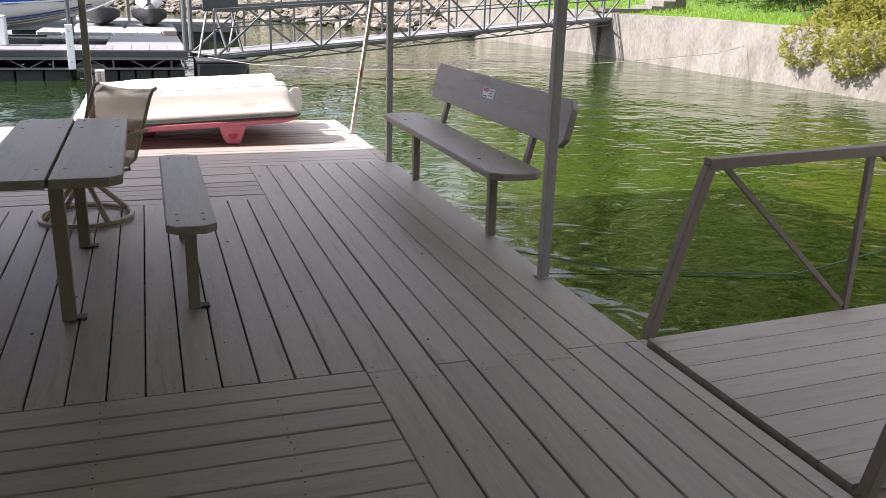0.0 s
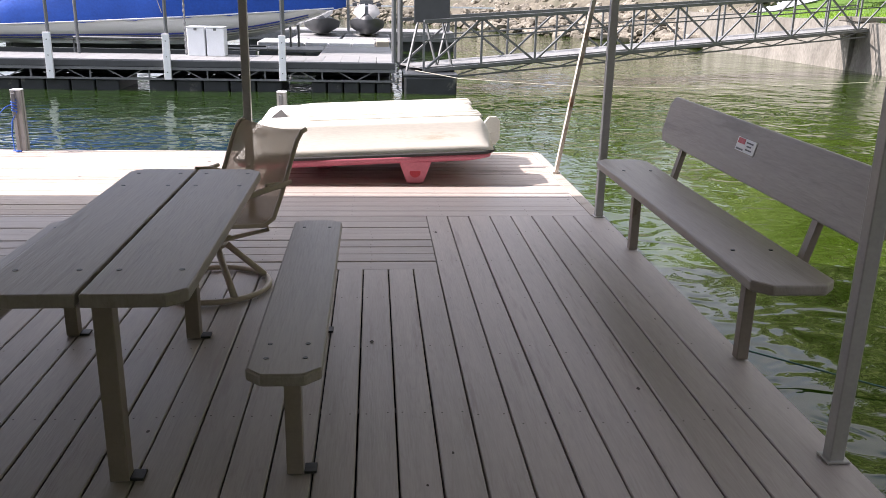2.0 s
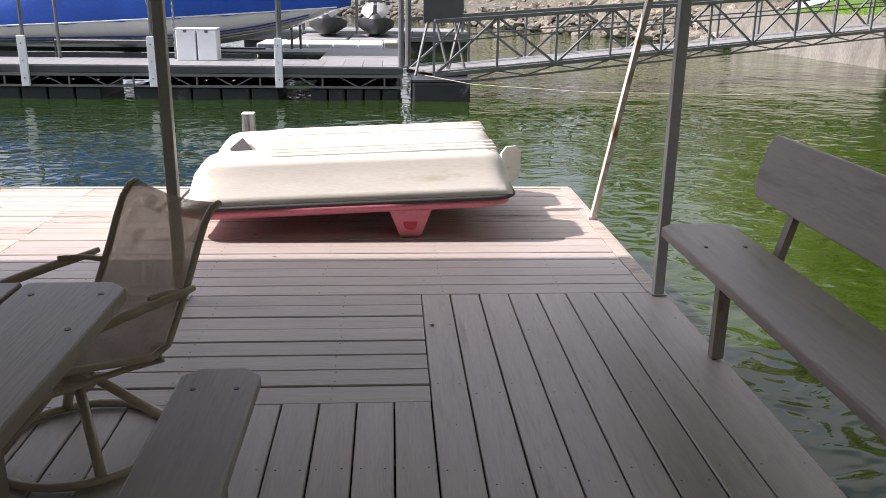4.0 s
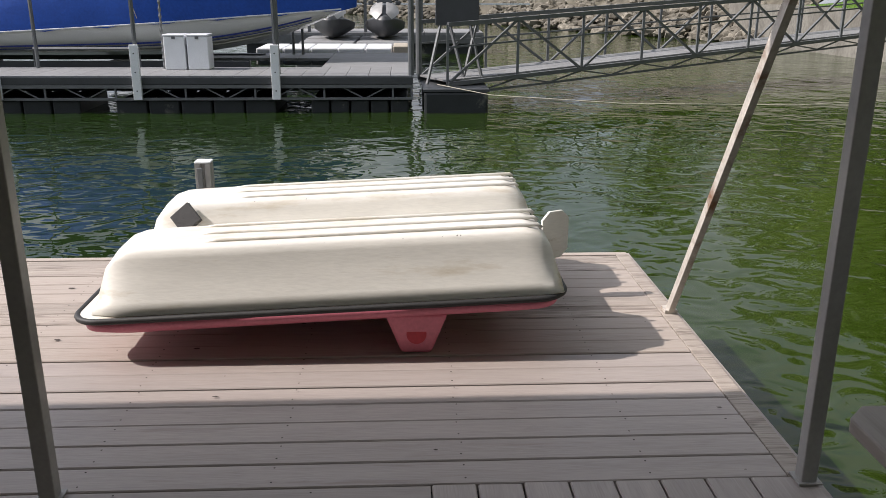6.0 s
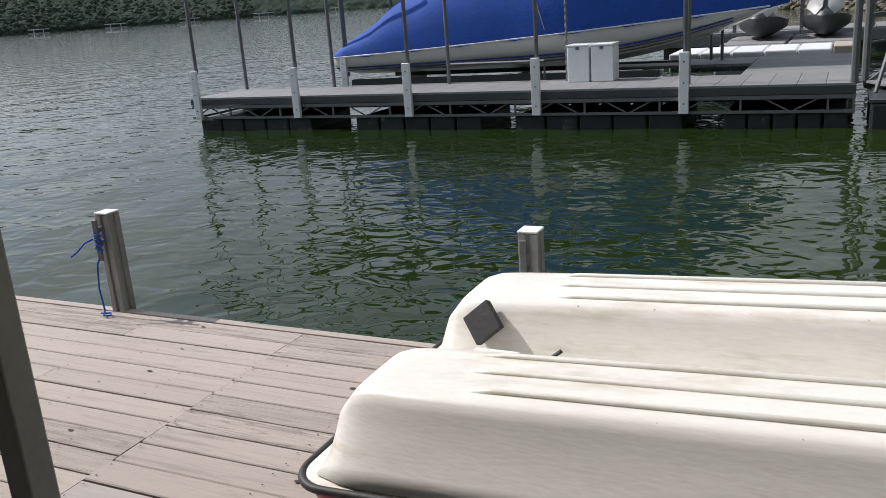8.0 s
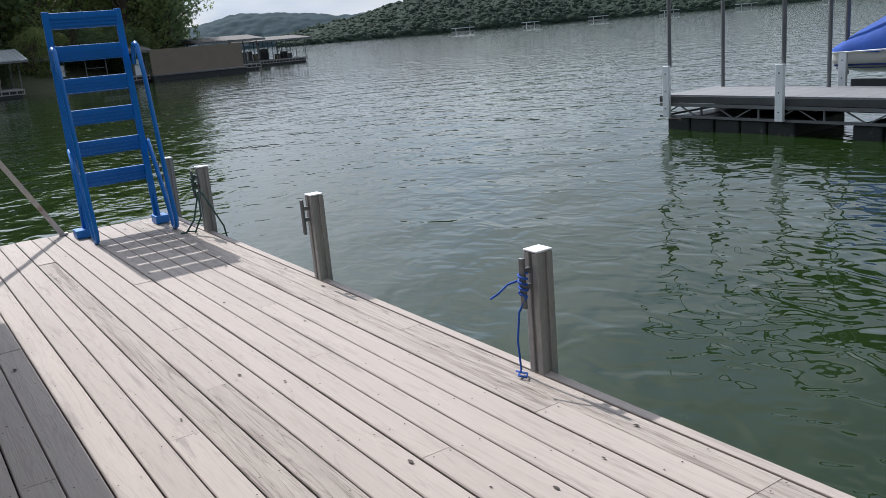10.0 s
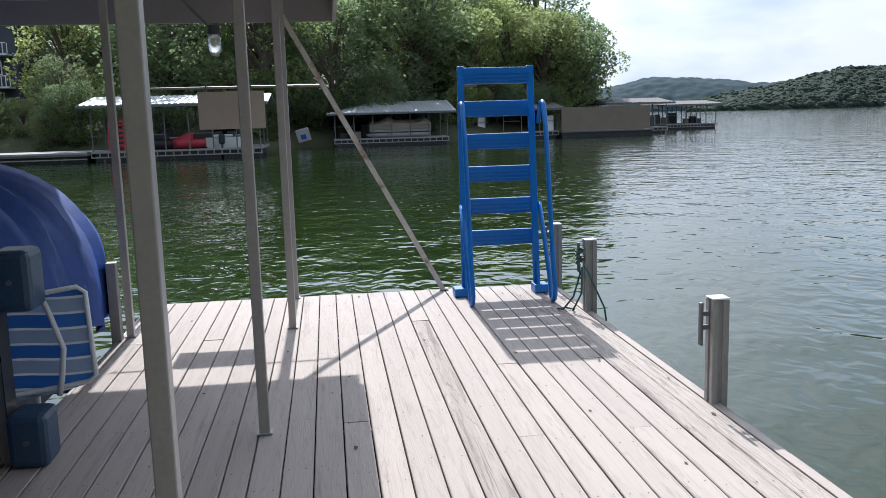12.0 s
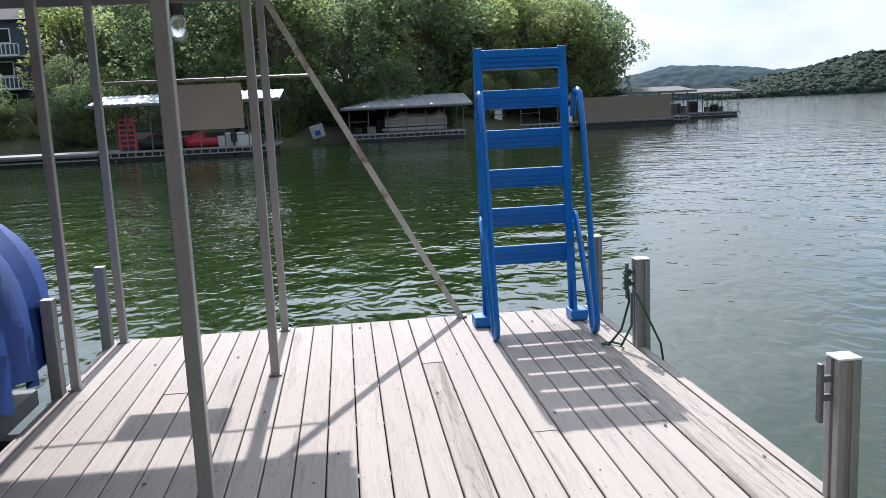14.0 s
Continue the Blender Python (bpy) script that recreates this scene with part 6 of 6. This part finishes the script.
for y in (-11.95, -11.1):
    part("leg", bar(bmesh.new(), (-54.0, y, 0.005), (-54.15, y, 1.85), 0.08), M_RED, rl)
for i in range(6):
    part("slat", B((-54.15, -11.95, 0.25 + 0.29 * i), (-54.06, -11.1, 0.38 + 0.29 * i)), M_RED, rl)
mb = thing("moored_boat", (-56, -4.5, 0.0), "white motor boat with a black outboard at a far dock", "boat")
BX, BY = -54.0, -5.6
hull = [[(BX - dx, BY + a * w, z0 + c * (0.62 - z0)) for a, c in ((-1, 1), (-0.97, 0.45), (-0.7, 0.12), (0, 0), (0.7, 0.12), (0.97, 0.45), (1, 1))] for dx, w, z0 in ((0, 0.95, -0.34), (1.4, 1.02, -0.36), (3, 0.95, -0.3), (4.3, 0.62, -0.1), (5.1, 0.06, 0.35))]
part("hull", skin(bmesh.new(), hull), M_WHITE, mb, smooth=True)
part("deck", B((BX - 4.3, BY - 0.6, 0.622), (BX - 2.0, BY + 0.6, 0.73)), M_WHITE, mb, bevel=0.05)
part("engine_cover", B((BX - 0.9, BY - 0.55, 0.622), (BX - 0.2, BY + 0.55, 0.78)), M_WHITE, mb, bevel=0.06)
part("windscreen", skin(bmesh.new(), [[(BX - 2.0, BY - 0.75, 0.74), (BX - 2.05, BY, 0.74), (BX - 2.0, BY + 0.75, 0.74)], [(BX - 1.65, BY - 0.68, 1.06), (BX - 1.75, BY, 1.1), (BX - 1.65, BY + 0.68, 1.06)]], cap=False), M_DGLASS, mb)
for y in (BY - 0.38, BY + 0.38):
    part("seat", B((BX - 1.6, y - 0.24, 0.622), (BX - 1.2, y + 0.24, 0.95)), M_DARKG, mb, bevel=0.08)
ob_ = part("outboard", B((BX + 0.05, BY - 0.17, 0.25), (BX + 0.4, BY + 0.17, 0.80)), M_BLACK, mb, "black outboard motor", bevel=0.08)
part("shaft", B((BX + 0.15, BY - 0.05, WATER), (BX + 0.3, BY + 0.05, 0.248)), M_DARKG, ob_)
pt = thing("pontoon_boat", (-68, 5.0, 0.0), "pontoon boat under a tan cover on a far dock", "boat")
for x in (-67.2, -68.9):
    part("pontoon", sweep(bmesh.new(), [(x, 3.5, 0.2), (x, 3.9, 0.2), (x, 8.2, 0.2)], [0.08, 0.19, 0.19], 10), M_ALU, pt)
part("deck_rail", B((-69.2, 3.7, 0.42), (-66.95, 8.3, 0.62)), M_ALU, pt, bevel=0.02)
part("cover", skin(bmesh.new(), [[(-68.05 + a * 1.15, y, 0.622 + c * h) for a, c in ((-1, 0), (-0.97, 0.62), (-0.6, 0.9), (0, 1), (0.6, 0.9), (0.97, 0.62), (1, 0))] for y, h in ((3.7, 0.55), (4.4, 0.62), (5.0, 0.95), (5.6, 0.72), (7.2, 0.66), (7.7, 0.9), (8.3, 0.6))]), M_SIDING, pt, "tan canvas cover", smooth=False)
sc = thing("screen_wall", (-72.4, 20, -0.05), "long tan privacy screen on a far dock", "screen")
part("sheet", B((-72.45, 20.0, -0.04), (-72.40, 27.7, 1.92)), M_TANS, sc)
for i in range(7):
    part("post", B((-72.55, 20.0 + 1.26 * i, -0.048), (-72.46, 20.1 + 1.26 * i, 1.9)), M_SIDING, sc)
part("base_beam", B((-73, 19.93, -0.16), (-72.0, 27.8, -0.05)), M_GALV, sc)
part("float", B((-75, 19.95, WATER - 0.2), (-72.1, 27.8, -0.165)), M_FLOAT, sc)
for y in (13.0, 18.9):
    fb = thing("refrigerator", (-73.3, y, 0.0), "white refrigerator on a far dock", "refrigerator", "refrigerators of the far dock")
    part("body", B((-73.9, y, 0.012), (-73.3, y + 0.62, 1.3)), M_WHITEP, fb, bevel=0.03)
    part("door", B((-73.297, y + 0.01, 0.03), (-73.25, y + 0.61, 0.85)), M_WHITEP, fb, bevel=0.01)
    part("freezer_door", B((-73.297, y + 0.01, 0.87), (-73.25, y + 0.61, 1.28)), M_WHITEP, fb, bevel=0.01)


def house(x, y, z, w, d, h, wall, roof, label):
    t = thing("house", (x, y, z), label, "house", "houses on the slope")
    part("wall", B((x - d, y, z), (x, y + w, z + h)), wall, t)
    b = bmesh.new()
    skin(b, [[(x + 0.6, yy, z + h - 0.05), (x - d / 2, yy, z + h + d * 0.28), (x - d - 0.6, yy, z + h - 0.05)] for yy in (y - 0.6, y + w + 0.6)])
    part("roof", b, roof, t)
    n = max(2, int(w / 3))
    for i in range(n):
        for lv in range(max(1, int(h / 2.8))):
            y0 = y + w * (i + 0.25) / n
            wn_ = part("window", B((x, y0, z + 0.9 + 2.8 * lv), (x + 0.06, y0 + 1.3, z + 2.2 + 2.8 * lv)), M_WHITEP, t)
            part("pane", B((x + 0.062, y0 + 0.1, z + 1.0 + 2.8 * lv), (x + 0.07, y0 + 1.2, z + 2.1 + 2.8 * lv)), M_DGLASS, wn_)
    for lv in range(1, max(2, int(h / 2.8))):
        zz = z + 2.8 * lv
        part("balcony", B((x + 0.1, y + 0.3, zz - 0.3), (x + 1.6, y + w - 0.3, zz - 0.15)), M_WHITEP, t)
        part("balcony_rail", B((x + 1.55, y + 0.3, zz + 0.70), (x + 1.6, y + w - 0.3, zz + 0.78)), M_WHITEP, t)
        for i in range(int(w / 0.35)):
            part("baluster", B((x + 1.56, y + 0.35 + 0.35 * i, zz - 0.15), (x + 1.59, y + 0.43 + 0.35 * i, zz + 0.7)), M_WHITEP, t)


house(-83, -36.5, 2.4, 10.4, 9, 8.5, M_SLATE, M_ROOFD, "slate-blue two-storey house with white balconies")
house(-84, -13.2, 2.5, 6.4, 8, 2.6, M_SIDING, M_ROOFD, "low house with a dark roof among the trees")
house(-84, 2.2, 2.6, 5.2, 5, 2.3, M_SIDING, M_ROOFM, "pale house half hidden by trees")

# ---- distant hills across the lake ----
HILL_ROWS = []
rr = random.Random(8)
for nm, line, H, lab in (("backdrop_near", [(-660, 290), (-700, 480), (-720, 700), (-560, 860), (-300, 960), (60, 1000), (400, 900)], 50, "wooded hills across the lake"),
                         ("backdrop_far", [(-1900, 250), (-1900, 700), (-1700, 1200), (-1300, 1500)], 78, "distant wooded ridge with haze in its colour")):
    pts = []
    for (x0, y0), (x1, y1) in zip(line, line[1:]):
        for i in range(90):
            f = i / 90
            pts.append((x0 + (x1 - x0) * f, y0 + (y1 - y0) * f))
    rows = []
    prof = ((0, 0), (12, 0.14), (60, 0.45), (130, 0.8), (200, 1.0), (320, 0.9), (420, 0))
    for i, (x, y) in enumerate(pts):
        r = math.hypot(x, y)
        ux, uy = x / r, y / r
        q = i / 90
        e = min(1.0, 0.16 + 0.80 * q) * (0.92 + 0.22 * noise.noise((q * 2.2, H, 0)) + 0.05 * noise.noise((q * 9, H, 5)))
        row = []
        for (d0, g0), (d1, g1) in zip(prof, prof[1:]):
            for s in range(8):
                d, g = d0 + (d1 - d0) * s / 8, g0 + (g1 - g0) * s / 8
                p = Vector((x + ux * d, y + uy * d, 0))
                crown = 1 - min(1.0, noise.voronoi(p / (8.0 if H < 60 else 24.0))[0][0] * 1.3) ** 2
                row.append((p.x, p.y, WATER - 1 + H * e * g + (crown * (4.6 if H < 60 else 5.0) if d > 1 else 0)))
        rows.append(row)
    base = skin(bmesh.new(), rows, cap=False)
    HILL_ROWS = rows if H < 60 else HILL_ROWS
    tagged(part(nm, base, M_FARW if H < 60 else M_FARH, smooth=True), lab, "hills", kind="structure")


def crown_material():
    m, nt, bs = nodes_of("far_crowns")
    g, mx = nt.nodes.new("ShaderNodeNewGeometry"), nt.nodes.new("ShaderNodeMix")
    mx.data_type = "RGBA"
    mx.inputs[6].default_value, mx.inputs[7].default_value = (0.030, 0.046, 0.034, 1), (0.039, 0.056, 0.039, 1)
    nt.links.new(g.outputs["Random Per Island"], mx.inputs[0])
    nt.links.new(mx.outputs[2], bs.inputs["Base Color"])
    bs.inputs["Roughness"].default_value, bs.inputs["Specular IOR Level"].default_value = 0.95, 0.1
    return m


def far_crowns(rows, count, last):
    """Uneven tree crowns all over the near hills."""
    b = bmesh.new()
    bmesh.ops.create_icosphere(b, subdivisions=1, radius=1)
    base, tri = [v.co.copy() for v in b.verts], [[v.index for v in f.verts] for f in b.faces]
    b.free()
    vs, fs = [], []
    for _ in range(count):
        k, j = rr.uniform(0, last), 2 + 32 * rr.random() ** 1.2
        p = Vector(rows[int(k)][int(j)]).lerp(Vector(rows[int(k) + 1][int(j) + 1]), rr.random())
        w, h, o = rr.uniform(1.6, 4.2), rr.uniform(1.2, 3.0), len(vs)
        seed = Vector((rr.uniform(0, 90), 0, 0))
        for c in base:
            f = 1 + 0.55 * noise.noise(c * 1.7 + seed)
            vs.append((p.x + c.x * w * f, p.y + c.y * w * f, p.z - 0.8 + c.z * h * f))
        fs += [[o + i for i in t] for t in tri]
    me = bpy.data.meshes.new("far_woods")
    me.from_pydata(vs, [], fs)
    me.materials.append(crown_material())
    me.polygons.foreach_set("use_smooth", [True] * len(fs))
    tagged(new("far_woods", me), "dark green tree crowns on the far hills", "woods", kind="stuff")


far_crowns(HILL_ROWS, 5200, 240)
for i in range(9):
    a = 0.02 + i / 8
    x, y = -600 + 330 * a - 60 * math.sin(a * 3), 420 + 460 * a
    far_small = thing("lakeside_dock", (x, y, WATER), "small pale dock roof on the opposite shore", "dock", "docks across the lake")
    w = rr.uniform(8, 16)
    part("roof", B((x - 6, y - w / 2, 2.2), (x + 6, y + w / 2, 2.9)), M_ROOFM, far_small)
    for s in (-1, 1):
        part("post", bar(bmesh.new(), (x, y + s * w * 0.45, WATER), (x, y + s * w * 0.45, 2.2), 0.4), M_WHITEP, far_small)
    part("platform", B((x - 6, y - w / 2, WATER - 0.1), (x + 6, y + w / 2, 0.1)), M_GREYDECK, far_small)

# ---- the boards, laid last ----
lay_boards()
nails_and_knots()
